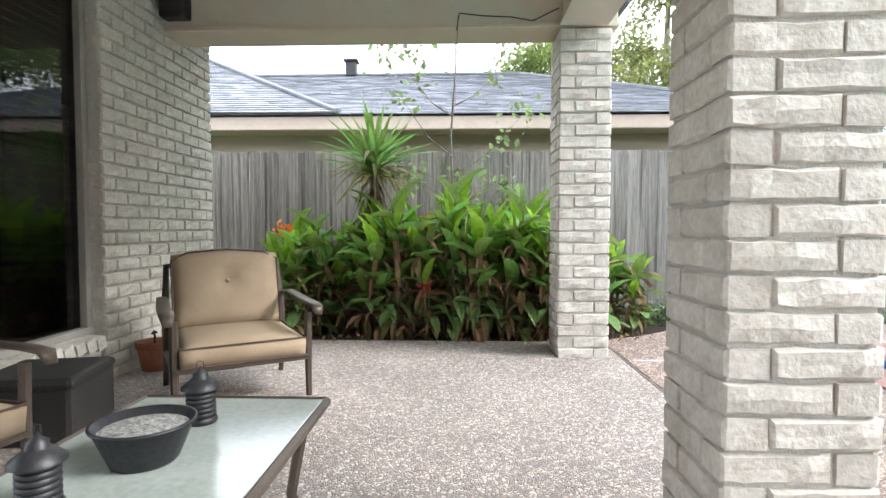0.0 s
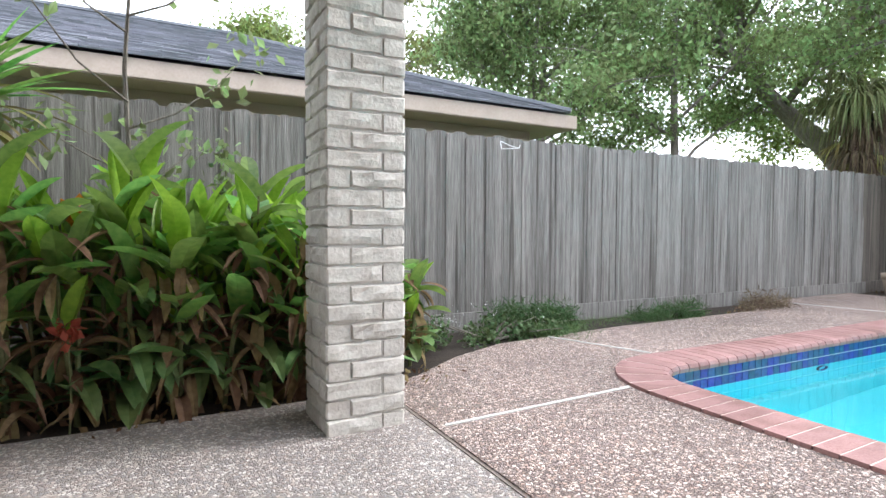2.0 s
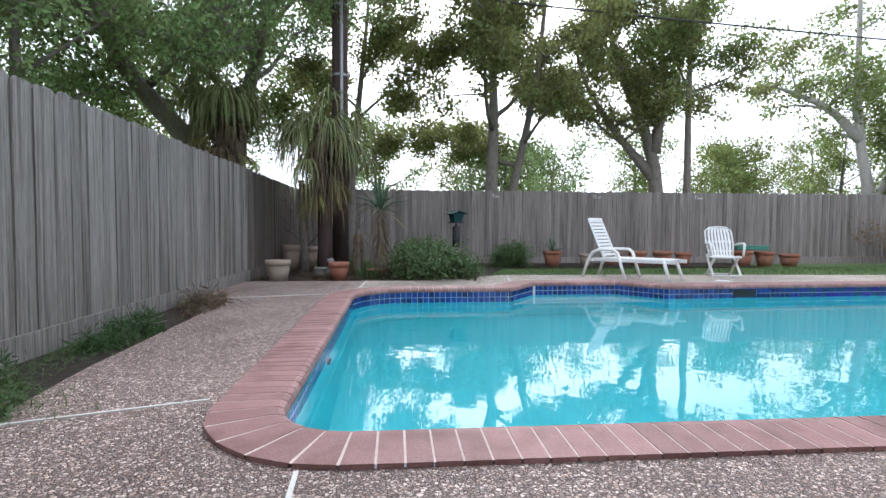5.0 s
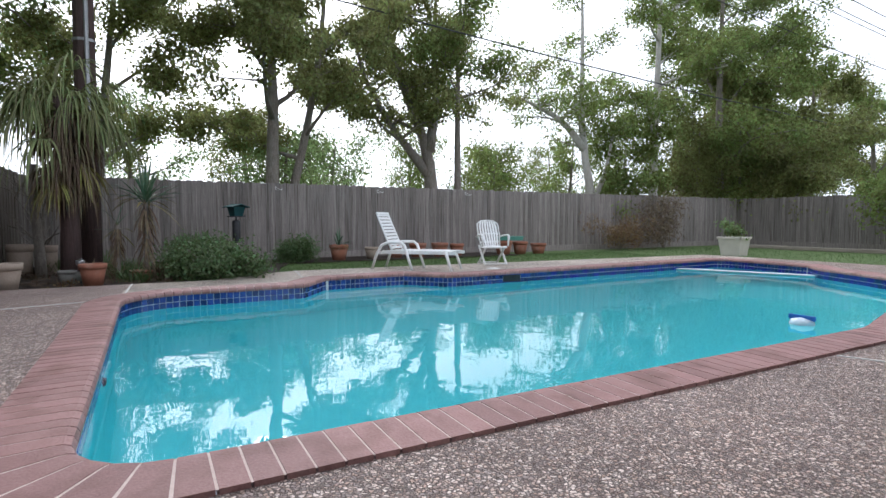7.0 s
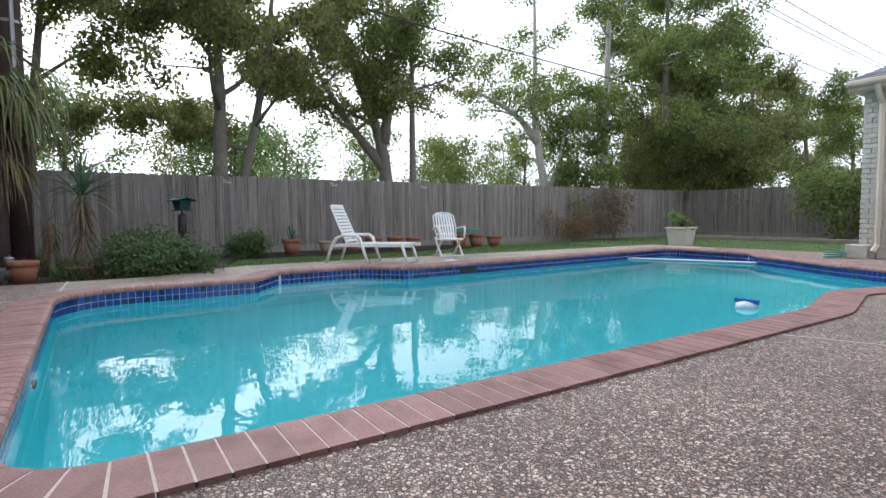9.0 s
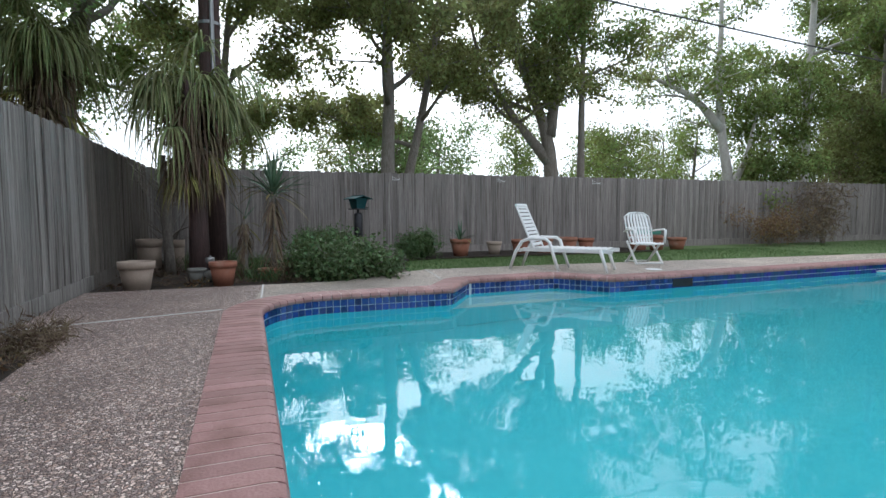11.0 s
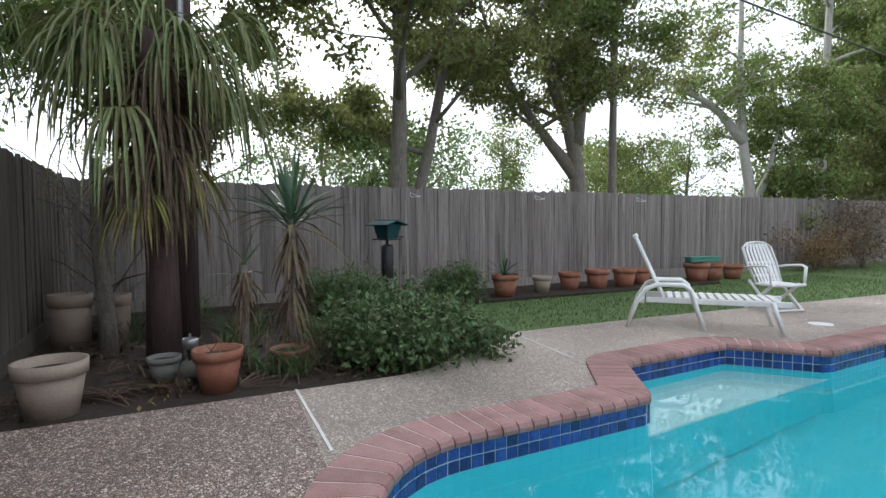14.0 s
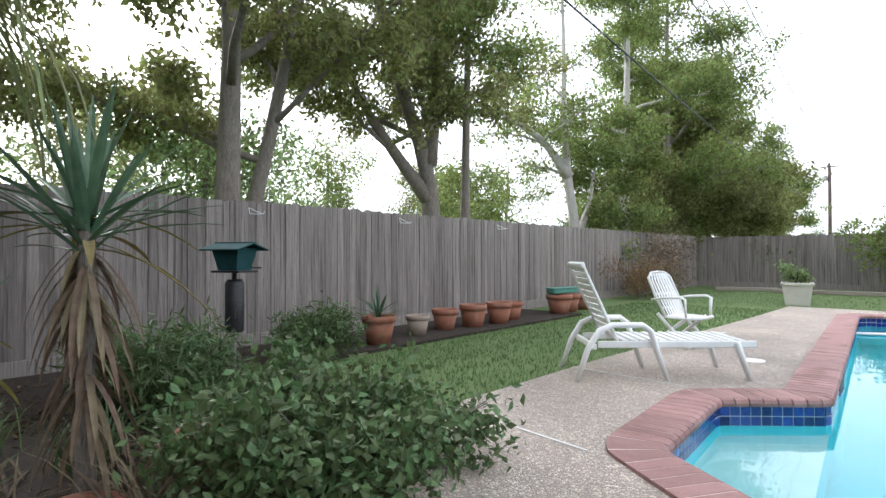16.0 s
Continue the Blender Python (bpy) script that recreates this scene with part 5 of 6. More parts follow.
for i in range(26000):
    if i % 4:
        x, y = rng.uniform(9.6, 12.9), rng.uniform(-8.5, 2.0)
    else:
        x, y = rng.uniform(5.0, 13.5), rng.uniform(-15.5, -8.9)
    edge = 10.3 + 0.05 * min(0.0, y)
    if y > -8.9 and (x < edge or (y > 1.3 and x < 10.3 + (2.0 - y))):
        continue
    a = rng.uniform(0, 6.28)
    n0 = len(v)
    h, w = rng.uniform(0.025, 0.055), 0.006
    dx, dy = math.cos(a), math.sin(a)
    v += [(x - dy * w, y + dx * w, -0.07), (x + dy * w, y - dx * w, -0.07), (x + dx * h * 0.5, y + dy * h * 0.5, -0.07 + h)]
    f.append((n0, n0 + 1, n0 + 2))
tagged(data_part("lawn_grass", v, f, m_grass), "short green lawn grass", "grass", kind="stuff")

# ---- white pool furniture ----
cl = thing("sun_lounger", 10.13, 0.08, 0.0, "white resin sun lounger with raised slatted back", "lounger", 221.8)
for s in (-1, 1):
    yy = s * 0.3
    part("arm_frame", one_tube([(0.0, yy, 0.0), (0.1, yy, 0.28), (0.2, yy, 0.44), (0.32, yy, 0.49), (0.58, yy, 0.49), (0.65, yy, 0.44), (0.72, yy, 0.22), (0.8, yy, 0.0)], [0.03, 0.036, 0.038, 0.038, 0.038, 0.038, 0.034, 0.03], 8, 0.7), m_whitepl, cl, "curved white armrest legs", True)
    part("side_rail", one_box((0.9, s * 0.26, 0.315), (1.4, 0.03, 0.06), None, 0.008), m_whitepl, cl)
    part("front_leg", one_tube([(1.42, s * 0.27, 0.33), (1.47, s * 0.28, 0.18), (1.53, s * 0.29, 0.0)], [0.042, 0.035, 0.03], 8, 0.7), m_whitepl, cl, "", True)
    part("back_rail", one_tube([(0.38, s * 0.24, 0.33), (0.23, s * 0.245, 0.66), (0.08, s * 0.24, 1.0)], [0.024, 0.024, 0.02], 8, 0.7), m_whitepl, cl)
for i in range(13):
    part("seat_slat", one_box((0.45 + i * 0.085, 0, 0.345), (0.055, 0.53, 0.018), None, 0.006), m_whitepl, cl)
for i in range(11):
    u = (i + 0.6) / 11
    part("back_slat", one_box((0.37 - 0.29 * u, 0, 0.36 + 0.65 * u), (0.05, 0.47, 0.014), Matrix.Rotation(radians(66), 4, "Y"), 0.005), m_whitepl, cl)
part("head_slat", one_box((0.075, 0, 1.015), (0.05, 0.48, 0.045), Matrix.Rotation(radians(66), 4, "Y"), 0.012), m_whitepl, cl)
part("crossbar", one_box((0.16, 0, 0.3), (0.04, 0.6, 0.05), None, 0.008), m_whitepl, cl)

wc = thing("folding_chair", 9.88, -2.3, 0.0, "white resin folding armchair with high slatted back", "chair", -104)
for s in (-1, 1):
    part("back_frame", one_tube([(s * 0.2, 0.08, 0.34), (s * 0.235, 0.2, 0.6), (s * 0.225, 0.3, 0.82), (s * 0.14, 0.325, 0.88), (0, 0.33, 0.89)], 0.02, 8, 0.7), m_whitepl, wc, "", True)
    part("leg_a", one_tube([(s * 0.23, -0.24, 0.0), (s * 0.23, 0.0, 0.22), (s * 0.22, 0.18, 0.38)], 0.022, 8), m_whitepl, wc)
    part("leg_b", one_tube([(s * 0.2, 0.25, 0.0), (s * 0.2, 0.0, 0.2), (s * 0.2, -0.2, 0.36)], 0.022, 8), m_whitepl, wc)
    part("armrest", one_tube([(s * 0.25, 0.24, 0.55), (s * 0.275, 0.05, 0.585), (s * 0.28, -0.16, 0.6), (s * 0.28, -0.22, 0.58), (s * 0.265, -0.22, 0.37)], [0.02, 0.026, 0.028, 0.024, 0.018], 8, 0.6), m_whitepl, wc, "", True)
    part("foot_bar", one_tube([(-0.23, -0.24 * s, 0.02), (0.23, -0.24 * s, 0.02)], 0.014, 6), m_whitepl, wc)
for i in range(7):
    x = (i - 3) * 0.058
    part("back_slat", one_tube([(x * 0.85, 0.07, 0.36), (x, 0.19, 0.6), (x * 0.98, 0.28, 0.78), (x * 0.8, 0.315, 0.87)], 0.021, 6, 0.3), m_whitepl, wc)
for z, y in ((0.45, 0.125), (0.62, 0.205)):
    part("back_bar", one_box((0, y + 0.008, z), (0.42, 0.018, 0.03), None, 0.005), m_whitepl, wc)
bm = soft_slab(0.46, 0.42, 0.03, 0.006, 6)
part("seat", bm, m_whitepl, wc, "", True).matrix_basis = pose(0, -0.06, 0.335)
part("seat_lip", one_tube([(-0.22, -0.27, 0.355), (0, -0.29, 0.35), (0.22, -0.27, 0.355)], 0.02, 8), m_whitepl, wc, "", True)

# bird feeder
bf = thing("bird_feeder", 12.1, 2.33, BZ, "dark green house-shaped bird feeder on a pole", "bird feeder", 20)
part("pole", one_tube([(0, 0, 0), (0, 0, 0.55)], 0.015, 8), m_steel, bf, "pale metal pole")
part("squirrel_guard", lathe([(0.0, 0.48), (0.075, 0.48), (0.08, 0.5), (0.08, 0.9), (0.06, 0.93), (0.0, 0.93)], 16), m_blackmetal, bf, "black cylinder guard", True)
part("neck", one_tube([(0, 0, 0.92), (0, 0, 1.0)], 0.02, 8), m_blackmetal, bf)
part("tray", one_box((0, 0, 1.0), (0.3, 0.24, 0.02), None, 0.006), m_blackmetal, bf, "dark seed tray")
part("perch", one_tube([(-0.2, -0.1, 1.03), (0.2, -0.1, 1.03)], 0.007, 6), m_blackmetal, bf)
bm = bmesh.new()
for s in (-1, 1):
    box(bm, (0, s * 0.085, 1.215), (0.42, 0.22, 0.014), Matrix.Rotation(radians(-17 * s), 4, "X"), 0.004)
part("roof", bm, m_teal, bf, "dark teal sloping roof")
bm = bmesh.new()
low = [bm.verts.new((x * 0.1, y * 0.085, 1.01)) for x, y in ((-1, -1), (1, -1), (1, 1), (-1, 1))]
high = [bm.verts.new((x * 0.145, y * 0.12, 1.2)) for x, y in ((-1, -1), (1, -1), (1, 1), (-1, 1))]
bm.faces.new(low[::-1])
bm.faces.new(high)
for k2 in range(4):
    bm.faces.new((low[k2], low[(k2 + 1) % 4], high[(k2 + 1) % 4], high[k2]))
part("seed_box", bm, m_teal, bf, "dark teal box flaring upwards")

# fence hooks, small bracket
for x, y, z, rz in ((3.03, 6.04, 1.74, 0), (13.98, 1.11, 1.66, -90), (13.98, -1.5, 1.66, -90), (13.98, -4.2, 1.66, -90)):
    hk = thing("fence_hook", x, y, z, "small white metal plant hook on the fence", "hook", rz, "fence hooks")
    bm = bmesh.new()
    tube(bm, [(-0.07, 0, 0.05), (-0.07, -0.02, -0.03), (-0.02, -0.12, -0.035), (0.05, -0.14, -0.03), (0.06, -0.14, 0.0)], 0.005, 5)
    tube(bm, [(-0.07, 0, 0.05), (-0.01, -0.07, 0.0), (0.05, -0.14, -0.03)], 0.004, 5)
    part("wire_arm", bm, m_whitepl, hk)
# timbers on the far lawn
for x, y, L, rz in ((9.5, -14.6, 3.2, 4), (6.6, -14.2, 2.6, -5), (11.9, -14.9, 1.8, 20)):
    tb = thing("landscape_timber", x, y, -0.07, "weathered timber lying on the lawn edge", "timber", rz, "lawn timbers")
    part("beam", one_box((0, 0, 0.06), (L, 0.13, 0.12), None, 0.02), m_timber, tb)
# wire and socket on the patio beam
wi = thing("hanging_cable", 0.25, 4.02, 2.5, "thin dark cable hooked along the patio beam", "cable")
part("cable", one_tube([(-0.3, 0.03, -0.06), (-0.28, 0.02, 0.06), (-0.1, 0.0, 0.03), (0.1, 0.0, 0.02), (0.26, 0.0, -0.01), (0.45, 0.0, 0.08)], 0.005, 5), m_wire, wi)
part("drop", one_tube([(-0.29, 0.03, 0.05), (-0.3, 0.03, -0.25)], 0.003, 4), m_wire, wi)
part("socket", one_box((0.5, 0.01, 0.08), (0.07, 0.06, 0.07), None, 0.01), m_beam, wi)

# litter, tufts and clutter in the corner bed
v, f = leaf_cloud([(rng.uniform(9.5, 13.5), rng.uniform(2.6, 5.9), -0.015) for _ in range(60)], (0.35, 0.35, 0.01), 2200, 0.07, 0.35)
tagged(data_part("bed_litter", v.tolist(), f.tolist(), m_litter), "dry brown leaf litter over the soil bed", "leaf litter", kind="stuff")
v, f = [], []
for i in range(46):
    x, y, a = rng.uniform(9.6, 12.5), rng.uniform(3.3, 5.8), rng.uniform(0, 6.28)
    for k2 in range(5):
        blade(v, f, (x, y, -0.02 + 0.01 * k2), (math.cos(a + k2 * 0.3), math.sin(a + k2 * 0.3), 0.12), rng.uniform(0.3, 0.6), 0.022, 0.5, 4)
tagged(data_part("fallen_fronds", v, f, m_litter), "fallen dry palm strips on the dark soil", "leaf litter", kind="stuff")
for x, y, n, h, mat, lab in ((10.02, 3.75, 90, 0.5, m_palmdry, "dry tan grass tuft in the bed"), (10.6, 4.35, 70, 0.42, m_grass, "green grass tuft in the bed"), (10.0, 4.2, 60, 0.3, m_shrub, "low dark weeds by the red pot"), (11.6, 4.1, 70, 0.4, m_grass, "green grass tuft by the feeder"), (11.9, 5.3, 80, 0.5, m_shrub, "dark grassy weeds by the fence"), (13.2, 4.6, 80, 0.5, m_grass, "grassy weeds in the fence corner"),
                            (9.85, 3.98, 80, 0.34, m_shrub, "dark leafy weeds by the yucca"), (10.7, 3.3, 110, 0.42, m_shrub, "dark grassy weeds behind the shrub"), (11.0, 3.7, 110, 0.4, m_weed, "dark green weeds by the feeder"), (10.35, 4.35, 90, 0.36, m_palmdry, "dry brown grass beside the yucca"), (11.3, 4.3, 100, 0.45, m_weed, "dark weeds under the palm")):
    tuft = thing("grass_tuft", x, y, BZ, lab, "grass", 0, "bed tufts")
    v, f = [], []
    for i in range(n):
        a = rng.uniform(0, 6.28)
        blade(v, f, (rng.gauss(0, 0.07), rng.gauss(0, 0.07), 0), (math.cos(a) * 0.5, math.sin(a) * 0.5, 1), h * rng.uniform(0.5, 1.1), 0.012, 1.3, 4)
    data_part("blade_tuft", v, f, mat, tuft)

# small fittings
mouth = thing("skimmer_mouth", 8.238, -1.6, -0.105, "dark skimmer opening in the blue tile band", "pool fitting", kind="structure")
part("throat", one_box((0, 0, 0), (0.02, 0.36, 0.12), None, 0.004), m_blackmetal, mouth)
for z in (-0.063, 0.063):
    part("edge_trim", one_box((-0.006, 0, z), (0.02, 0.4, 0.012), None, 0.003), m_tile, mouth)
lid = thing("skimmer_lid", 9.0, -1.75, 0.0, "round white plastic skimmer lid set in the deck", "lid")
part("disc", lathe([(0.0, 0.006), (0.11, 0.006), (0.125, 0.004), (0.13, -0.01)], 24), m_whitepl, lid)
ring = thing("pool_inlet", 4.95, 4.163, -0.3, "dark round inlet fitting on the pool wall", "pool inlet")
part("flange", one_tube([(0.07 * math.cos(a / 12 * 6.2832), 0, 0.07 * math.sin(a / 12 * 6.2832)) for a in range(13)], 0.014, 6), m_blackmetal, ring)
lamp = thing("wall_floodlight", -2.14, 3.98, 2.56, "black outdoor floodlight under the patio roof", "wall lamp")
part("housing", one_box((0, 0, 0.06), (0.2, 0.12, 0.2), None, 0.02), m_blackmetal, lamp)
part("bracket", one_box((-0.08, 0, 0.17), (0.08, 0.06, 0.12), None, 0.01), m_blackmetal, lamp)
hose = thing("garden_hose", 4.95, -7.4, 0.0, "small green coiled garden hose by the house", "hose")
part("coil", one_tube([(0.16 * math.cos(a * 0.6), 0.16 * math.sin(a * 0.6), 0.02 + 0.004 * a) for a in range(34)], 0.014, 6), m_greentray, hose)
pot(10.0, 4.78, BZ, 0.11, 0.2, m_greypot, "tipped grey plastic pot on the soil", tilt=70)



# ---- trees, palms, pole, wires ----
def branch_path(start, direction, length, r, droop, n=5):
    p, d, out = Vector(start), Vector(direction).normalized(), [Vector(start)]
    for i in range(n):
        d = (d + Vector((r.uniform(-0.28, 0.28), r.uniform(-0.28, 0.28), r.uniform(-0.2, 0.25) - droop))).normalized()
        p = p + d * (length / n)
        out.append(p.copy())
    return out


def tree(x, y, h, r0, crown, z0, leaves, size, mat, bark, label, seed, lean=(0, 0), forks=1, limbs=9, clump=0.5, name="tree", stems=()):
    r = random.Random(seed)
    t = thing(name, x, y, -0.07, label, "tree")
    bm, centres = bmesh.new(), []
    for k in range(len(stems) or forks):
        dx, dy = lean[0] + (r.uniform(-0.22, 0.22) if k else 0), lean[1] + ((-1) ** k * 0.16 if forks > 1 else 0)
        top = h * (1 if k == 0 else 0.85)
        path = []
        for i in range(9):
            u = i / 8
            path.append(Vector((dx * top * u + 0.12 * math.sin(3 * u + seed) + (0.03 * k), dy * top * u + 0.1 * math.cos(4 * u + seed * 2) - 0.1 * math.cos(seed * 2), top * u)))
        if stems:
            line = [Vector(p) for p in stems[k]]
            path = [line[min(int(q), len(line) - 2)].lerp(line[min(int(q), len(line) - 2) + 1], q - min(int(q), len(line) - 2)) for q in ((len(line) - 1) * i / 8 for i in range(9))]
            top = path[-1].z
        rad = [r0 * (1 - 0.3 * (k > 0)) * (1.25 - u if u < 0.25 else 1.0) * (1 - 0.88 * u) + 0.012 for u in (i / 8 for i in range(9))]
        tube(bm, path, rad, 9)
        for b in range(limbs):
            lowest = max(0.12, (z0 - path[0].z) / (top - path[0].z))
            u = lowest + (0.95 - lowest) * (b + r.random() * 0.7) / limbs
            i = min(7, int(u * 8))
            s = path[i].lerp(path[i + 1], u * 8 - i)
            a = b * 2.4 + r.uniform(-0.4, 0.4) + k
            L = crown * (1.12 - 0.62 * u) * r.uniform(0.75, 1.15)
            p = branch_path(s, (math.cos(a), math.sin(a), r.uniform(0.35, 1.0)), L, r, 0.03)
            br = rad[i] * 0.5
            tube(bm, p, [max(0.008, br * (1 - 0.85 * q / 5)) for q in range(6)], 6)
            for sub in range(5):
                q = 2 + sub % 4
                a2 = a + r.uniform(-1.3, 1.3)
                p2 = branch_path(p[q], (math.cos(a2), math.sin(a2), r.uniform(-0.2, 0.9)), L * r.uniform(0.3, 0.55), r, 0.05, 4)
                tube(bm, p2, [max(0.005, br * 0.35 * (1 - 0.8 * g / 4)) for g in range(5)], 5)
                for g in (1, 2, 3, 4, 4):
                    centres.append(tuple(p2[g] + Vector((r.gauss(0, 0.2), r.gauss(0, 0.2), r.gauss(0, 0.16))) * clump * 2))
            centres.append(tuple(p[5]))
    part("trunk", bm, bark, t, "", True)
    keep = [c for c in centres if r.random() < 0.72]
    add_leaves("crown", keep, (clump * 0.82, clump * 0.82, clump * 0.62), int(leaves * 2.1), size * 0.8, mat, t)
    return t


# behind the east fence
tree(15.0, 0.8, 9.3, 0.2, 3.8, 2.9, 32000, 0.13, m_leaf_b, m_bark, "tall tree with two grey trunks and olive leaves", 3, limbs=9, clump=0.4,
     stems=(((-0.35, 0.3, 0), (-0.3, 0.3, 2.0), (-0.3, 0.25, 4.0), (-0.2, 0.3, 6.5), (-0.2, 0.4, 9.0)), ((0.25, -0.25, 0), (0.25, -0.32, 1.7), (0.2, -0.65, 3.1), (0.1, -1.0, 5.0), (0.0, -1.2, 7.0), (0.0, -1.3, 9.3))))
tree(15.5, -3.85, 9.5, 0.21, 2.6, 3.4, 16500, 0.13, m_leaf_b, m_bark, "leaning tree with spreading bare limbs and sparse leaves", 5, limbs=7, clump=0.38,
     stems=(((0, 0, 0), (0, 0, 2.2), (0.05, 0.15, 3.2), (0.2, 0.6, 4.4), (0.3, 1.0, 5.5), (0.4, 1.5, 7.2), (0.4, 1.7, 9.5)), ((0, 0.02, 2.3), (0.3, 0.6, 3.1), (0.6, 1.2, 4.0), (0.9, 1.8, 5.2), (1.1, 2.2, 6.8)), ((0.02, 0.1, 3.1), (0.0, -0.15, 4.5), (0.05, -0.1, 6.2), (0.0, -0.2, 8.8))))
tree(15.1, -4.6, 9.0, 0.12, 2.0, 4.0, 7200, 0.13, m_leaf, m_bark, "slender upright tree behind the fence", 8, (0, -0.02), 1, 8, 0.45)
tree(15.7, -10.65, 10.0, 0.19, 1.9, 4.0, 4200, 0.15, m_leaf, m_palebark, "pale-barked tree with sparse leaves", 12, limbs=7, clump=0.42,
     stems=(((0, 0, 0), (0, 0, 2.0), (0.1, 0.25, 3.4), (0.2, 0.35, 5.0), (0.2, 0.3, 7.5), (0.3, 0.3, 10.0)), ((0.1, 0.22, 3.6), (0.6, 0.9, 4.7), (1.2, 1.7, 5.3), (1.8, 2.2, 5.7)), ((0, -0.05, 1.6), (-0.2, -0.5, 2.7), (-0.3, -0.8, 4.2))))
tree(15.4, -13.75, 13.0, 0.18, 3.4, 2.6, 18500, 0.15, m_leaf, m_palebark, "tall dense green tree at the corner of the yard", 15, (0, 0), 1, 12)
tree(15.2, -17.5, 12.8, 0.2, 3.6, 1.8, 19500, 0.16, m_leaf, m_bark, "tall leafy tree beyond the back fence", 18, (-0.01, 0), 1, 13, 0.6)
tree(16.4, 5.0, 8.5, 0.14, 3.2, 2.4, 21000, 0.13, m_leaf_b, m_bark, "airy tree with thin leaning trunk", 31, (0.0, -0.06), 1, 9, 0.45)
for i, (x, y, h) in enumerate(((16.0, -22.0, 9.6), (16.6, -27.0, 9.0), (16.2, -33.0, 8.6), (16.4, -41.0, 8.2), (16.6, -51.0, 7.8), (15.4, -19.6, 7.0))):
    tree(x, y, h, 0.2, 3.6, 1.0, 13000, 0.2, (m_leaf, m_leaf_b)[i % 2], m_bark, "leafy tree in the row beyond the back fence", 21 + i, (0, 0), 1, 12, 0.6)
for i, (x, y, h) in enumerate(((15.3, -12.0, 3.6), (15.1, -15.9, 4.6), (14.9, -18.6, 4.4), (12.6, -18.4, 3.2))):
    tree(x, y, h, 0.08, 1.7, 0.6, 6500, 0.15, (m_leaf, m_leaf_b)[i % 2], m_bark, "bushy young tree crowding the fence corner", 81 + i, (0, 0), 1, 9, 0.5)
# behind the north fence
tree(9.7, 9.4, 8.5, 0.1, 3.9, 2.0, 17000, 0.125, m_leaf_c, m_bark, "full green tree behind the north fence", 34, (-0.03, 0), 1, 11, 0.6)
tree(8.2, 12.2, 8.2, 0.13, 3.6, 1.8, 13000, 0.14, m_leaf_c, m_bark, "bright green tree behind the neighbour's yard", 37, (0, 0), 1, 11, 0.6)
tree(6.5, 17.5, 9.8, 0.22, 3.8, 2.5, 12000, 0.18, m_leaf_b, m_bark, "olive green tree behind the neighbour's house", 41, (0, 0), 1, 11, 0.65)
tree(15.5, 8.8, 8.5, 0.2, 3.0, 2.0, 11000, 0.16, m_leaf, m_bark, "leafy tree beyond the fence corner", 43, (0, 0), 1, 10, 0.6)
tree(2.6, 21.0, 8.0, 0.2, 2.6, 4.0, 6000, 0.18, m_leaf, m_bark, "tree top behind the neighbour's roof", 45, (0, 0), 1, 9, 0.6)
tree(12.5, 7.0, 9.0, 0.3, 4.4, 3.2, 25000, 0.125, m_leaf_c, m_bark, "dense dark tree with a thick bent limb over the fence corner", 47, limbs=11, clump=0.6,
     stems=(((0, 0, 0), (-0.1, 0.15, 1.6), (-0.4, 0.9, 2.8), (-0.9, 1.9, 4.0), (-1.2, 2.3, 5.5), (-1.3, 2.4, 8.0)), ((-0.05, 0.1, 1.4), (0.1, 0.0, 3.0), (0.2, -0.5, 5.0), (0.1, -1.1, 6.8), (-0.1, -1.4, 8.6))))
tree(6.9, 10.8, 6.6, 0.12, 3.0, 1.6, 9500, 0.14, m_leaf_c, m_bark, "light green bushy tree beside the neighbour's house", 49, (0.02, 0), 1, 11, 0.6)
# farther woods
for i, (x, y, h, m) in enumerate(((20, 4.5, 4.6, m_leaf_c), (22, 0.5, 4.4, m_leaf_b), (21, -2.5, 3.9, m_leaf_c), (23, -6.5, 4.6, m_leaf), (22, -10.5, 4.2, m_leaf_b), (21, -14.5, 5.0, m_leaf), (26, -17, 5.2, m_leaf_b), (30, -4, 5.4, m_leaf), (30, 6, 5.6, m_leaf_b), (22, 12, 6.5, m_leaf), (19, -21, 7.0, m_leaf), (17.5, 0.0, 3.4, m_leaf_c), (17.8, -7.5, 3.5, m_leaf))):
    tree(x, y, h, 0.1, 2.0, 1.0, 3000, 0.14, m, m_bark, "smaller leafy tree in the open ground beyond", 60 + i, (0, 0), 1, 9, 0.5)


def fan_frond(v, f, base, d, stalk, fan, drop, n=16, spread=2.4):
    """A fan palm leaf: folded strips spreading from the end of a stalk, drooping at the tips."""
    d = Vector(d).normalized()
    hub = Vector(base) + d * stalk + Vector((0, 0, -0.12 * stalk))
    side = d.cross(Vector((0, 0, 1))).normalized()
    up = side.cross(d)
    for i in range(n):
        a = (i / (n - 1) - 0.5) * spread
        e = (d * math.cos(a) + side * math.sin(a) + up * 0.12).normalized()
        blade(v, f, hub, e, fan * rng.uniform(0.6, 1.3) * (1 - 0.12 * abs(a)), 0.03, drop * rng.uniform(0.6, 1.6), 5, 0.3)


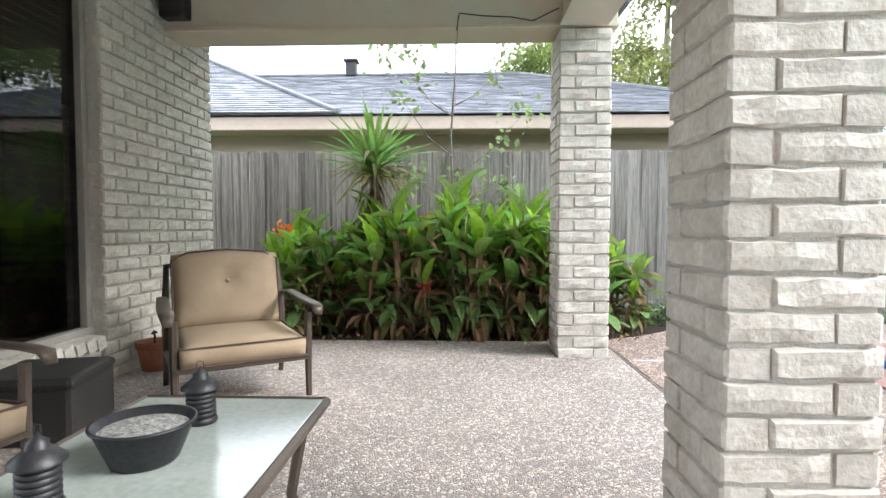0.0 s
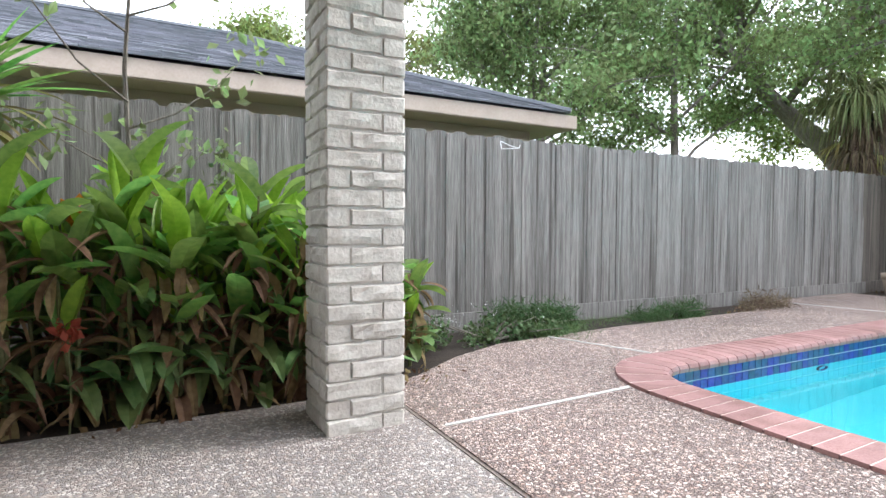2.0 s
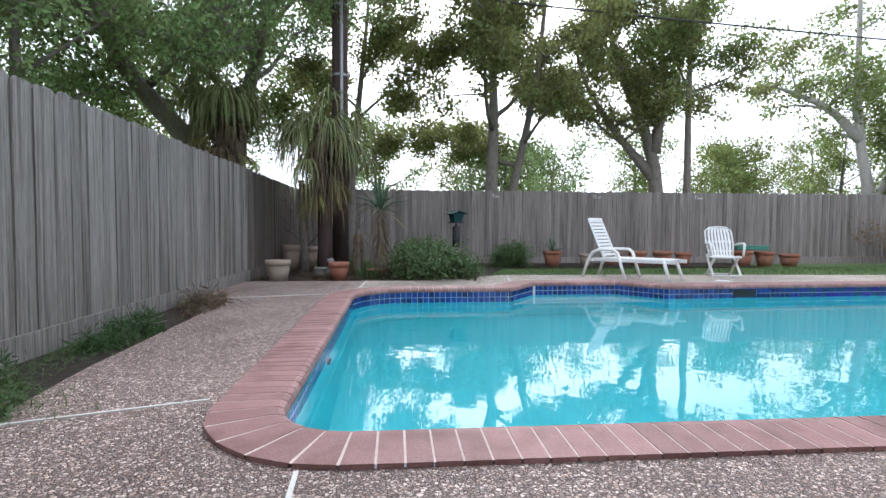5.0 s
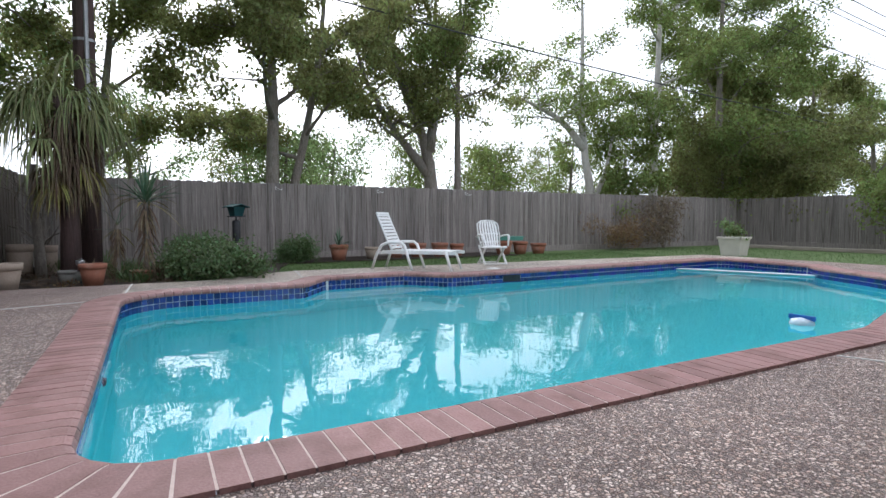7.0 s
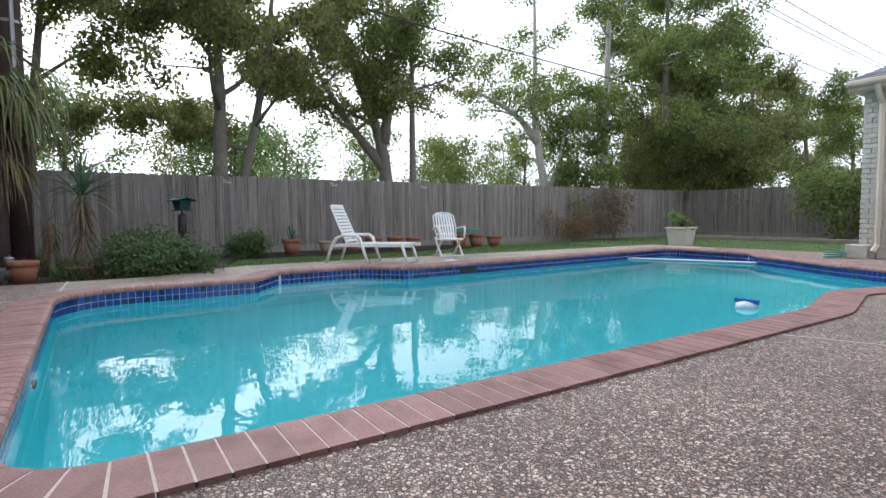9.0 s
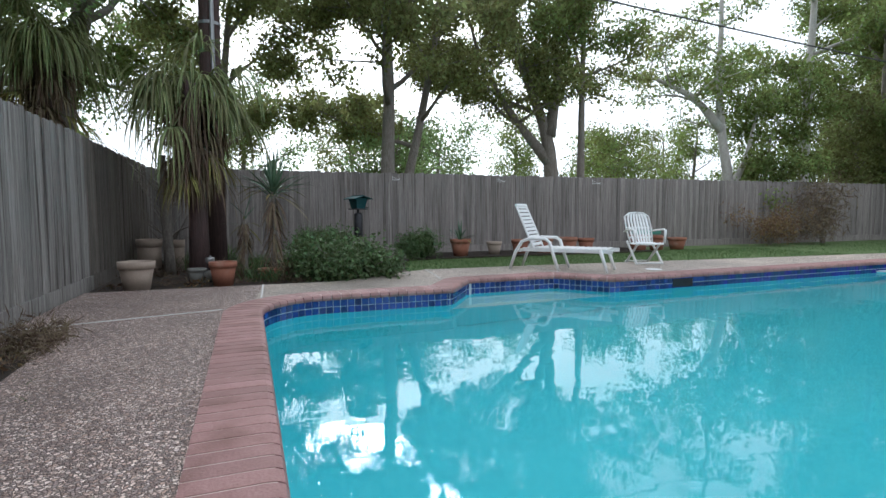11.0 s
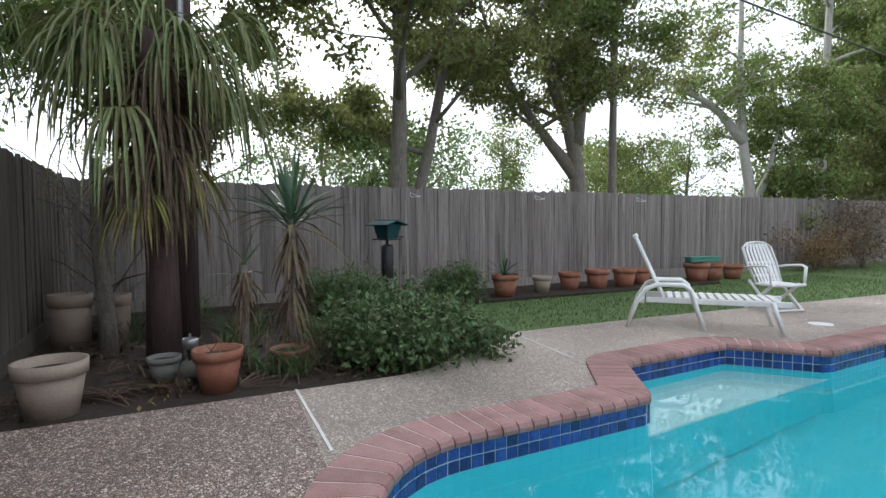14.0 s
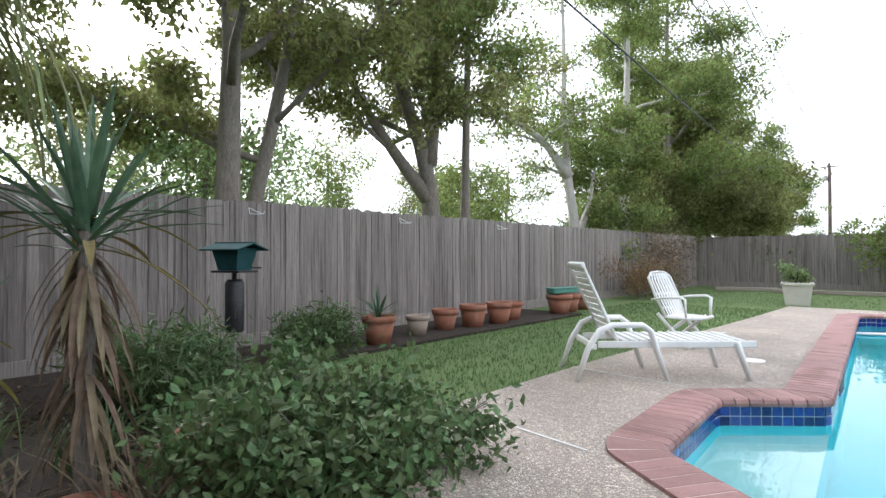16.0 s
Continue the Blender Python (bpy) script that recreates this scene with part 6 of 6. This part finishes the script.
def fan_palm(x, y, z, stem, trunk_r, label, live, dead, size, hang):
    p = thing("fan_palm", x, y, z, label, "palm tree")
    top = Vector(stem[-1])
    part("trunk", one_tube(stem, [trunk_r * 1.15] + [trunk_r] * (len(stem) - 1), 10), m_pole, p, "", True)
    for key, mat, n in (("green_crown", m_palm, live), ("golden_skirt", m_yuccagold, max(2, live // 10)), ("dead_skirt", m_palmdry, dead)):
        v, f = [], []
        for i in range(n):
            a = i * 2.399 + rng.uniform(-0.4, 0.4)
            if key == "green_crown":
                el, b, st, dr, fan = rng.uniform(-0.5, 0.9), top - Vector((0, 0, rng.uniform(0, 0.5))), size * rng.uniform(0.25, 0.6), 4.2, size * rng.uniform(0.75, 1.15)
            elif key == "golden_skirt":
                el, b, st, dr, fan = rng.uniform(-0.8, -0.3), top - Vector((0, 0, hang * rng.uniform(0.6, 0.95))), size * 0.3, 1.8, size * 0.75
            else:
                el, b, st, dr, fan = rng.uniform(-1.4, 0.1), top - Vector((0, 0, rng.uniform(0.1, 1.0) * hang)), size * rng.uniform(0.1, 0.3), 5.0, size * rng.uniform(0.4, 0.85)
            d = Vector((math.cos(a) * math.cos(el), math.sin(a) * math.cos(el), math.sin(el)))
            fan_frond(v, f, b, d, st, fan, dr, 18 if key != "dead_skirt" else 11)
            part("frond_stalk", one_tube([b, b + d * st * 0.6, b + d * st + Vector((0, 0, -0.12 * st))], [0.016, 0.011, 0.008], 5), m_palmdry if key == "dead_skirt" else m_stem, p)
        data_part(key, v, f, mat, p, {"green_crown": "drooping green fans", "golden_skirt": "yellowing lower fans", "dead_skirt": "dry brown hanging fans"}[key])
    return p


fan_palm(10.68, 4.92, BZ, [(0, 0, 0), (0.02, 0, 0.9), (-0.03, 0.02, 1.8), (-0.05, 0.03, 2.85)], 0.13, "shaggy fan palm with green top and dead skirt", 30, 62, 1.02, 1.3)
fan_palm(11.3, 7.0, -0.07, [(0.7, 0.1, 0), (0.65, 0.1, 1.5), (0.45, 0.05, 2.6), (0.3, 0.0, 3.6)], 0.17, "old fan palm with drooping fans behind the fence", 44, 40, 1.0, 1.3)
fan_palm(8.6, 7.0, -0.07, [(0, 0, 0), (0, 0, 1.55)], 0.12, "young fan palm peeping over the fence", 10, 3, 0.7, 0.3)
# bare twigs near the palm
tw = thing("bare_bush", 12.3, 5.5, BZ, "bare brown twiggy bush by the fence corner", "bush")
bm = bmesh.new()
r9 = random.Random(99)
for i in range(26):
    a = r9.uniform(0, 6.28)
    tube(bm, branch_path((0, 0, 0.3 + r9.random()), (math.cos(a), math.sin(a), r9.uniform(0.3, 1.4)), r9.uniform(0.9, 2.0), r9, 0.0, 5), [0.014, 0.012, 0.009, 0.006, 0.004, 0.002], 5)
tube(bm, [(0, 0, 0), (0, 0, 1.4)], 0.04, 6)
part("branchwork", bm, m_bark, tw)


def utility_pole(x, y, h, r, label, arms):
    up = thing("utility_pole", x, y, -0.07, label, "utility pole")
    part("shaft", one_tube([(0, 0, 0), (0, 0, h * 0.5), (0, 0, h)], [r, r * 0.9, r * 0.75], 14), m_pole, up, "", True)
    part("conduit", one_tube([(-0.19, -0.05, 2.2), (-0.18, -0.05, h * 0.6), (-0.15, -0.04, h * 0.95)], 0.035, 8), m_steel, up, "grey metal conduit pipe")
    for z in (2.6, 4.0, 5.4):
        part("strap", lathe([(r * 1.02, z), (r * 1.02, z + 0.05)], 14), m_steel, up)
    if arms:
        part("crossarm", one_box((0, 0, h - 0.4), (1.6, 0.09, 0.11), None, 0.01), m_pole, up)
        part("transformer", lathe([(0, 0), (0.2, 0), (0.22, 0.05), (0.22, 0.5), (0.15, 0.58), (0, 0.6)], 14, (0.35, 0.1, h - 1.9)), m_steel, up, "grey transformer can", True)
    return up


utility_pole(11.9, 4.76, 11.6, 0.175, "brown wooden utility pole with metal conduit", False)
utility_pole(14.9, -66.0, 11.0, 0.17, "distant wooden utility pole with transformer", True)
for z0, z1, sag, dx in ((11.3, 10.6, 1.1, -0.6), (11.3, 10.6, 1.2, 0.0), (11.4, 10.6, 1.0, 0.6), (9.6, 9.0, 1.3, 0.0), (5.75, 6.2, 1.0, -0.15)):
    wr = thing("power_line", 11.9 + dx, 4.76, 0, "thin black overhead power line", "cable", 0, "power lines")
    part("cable", one_tube([(3.0 * u, -70.7 * u, z0 + (z1 - z0) * u - sag * 4 * u * (1 - u)) for u in (k2 / 24 for k2 in range(25))], 0.02 if z0 < 6 else 0.018, 5), m_wire, wr)
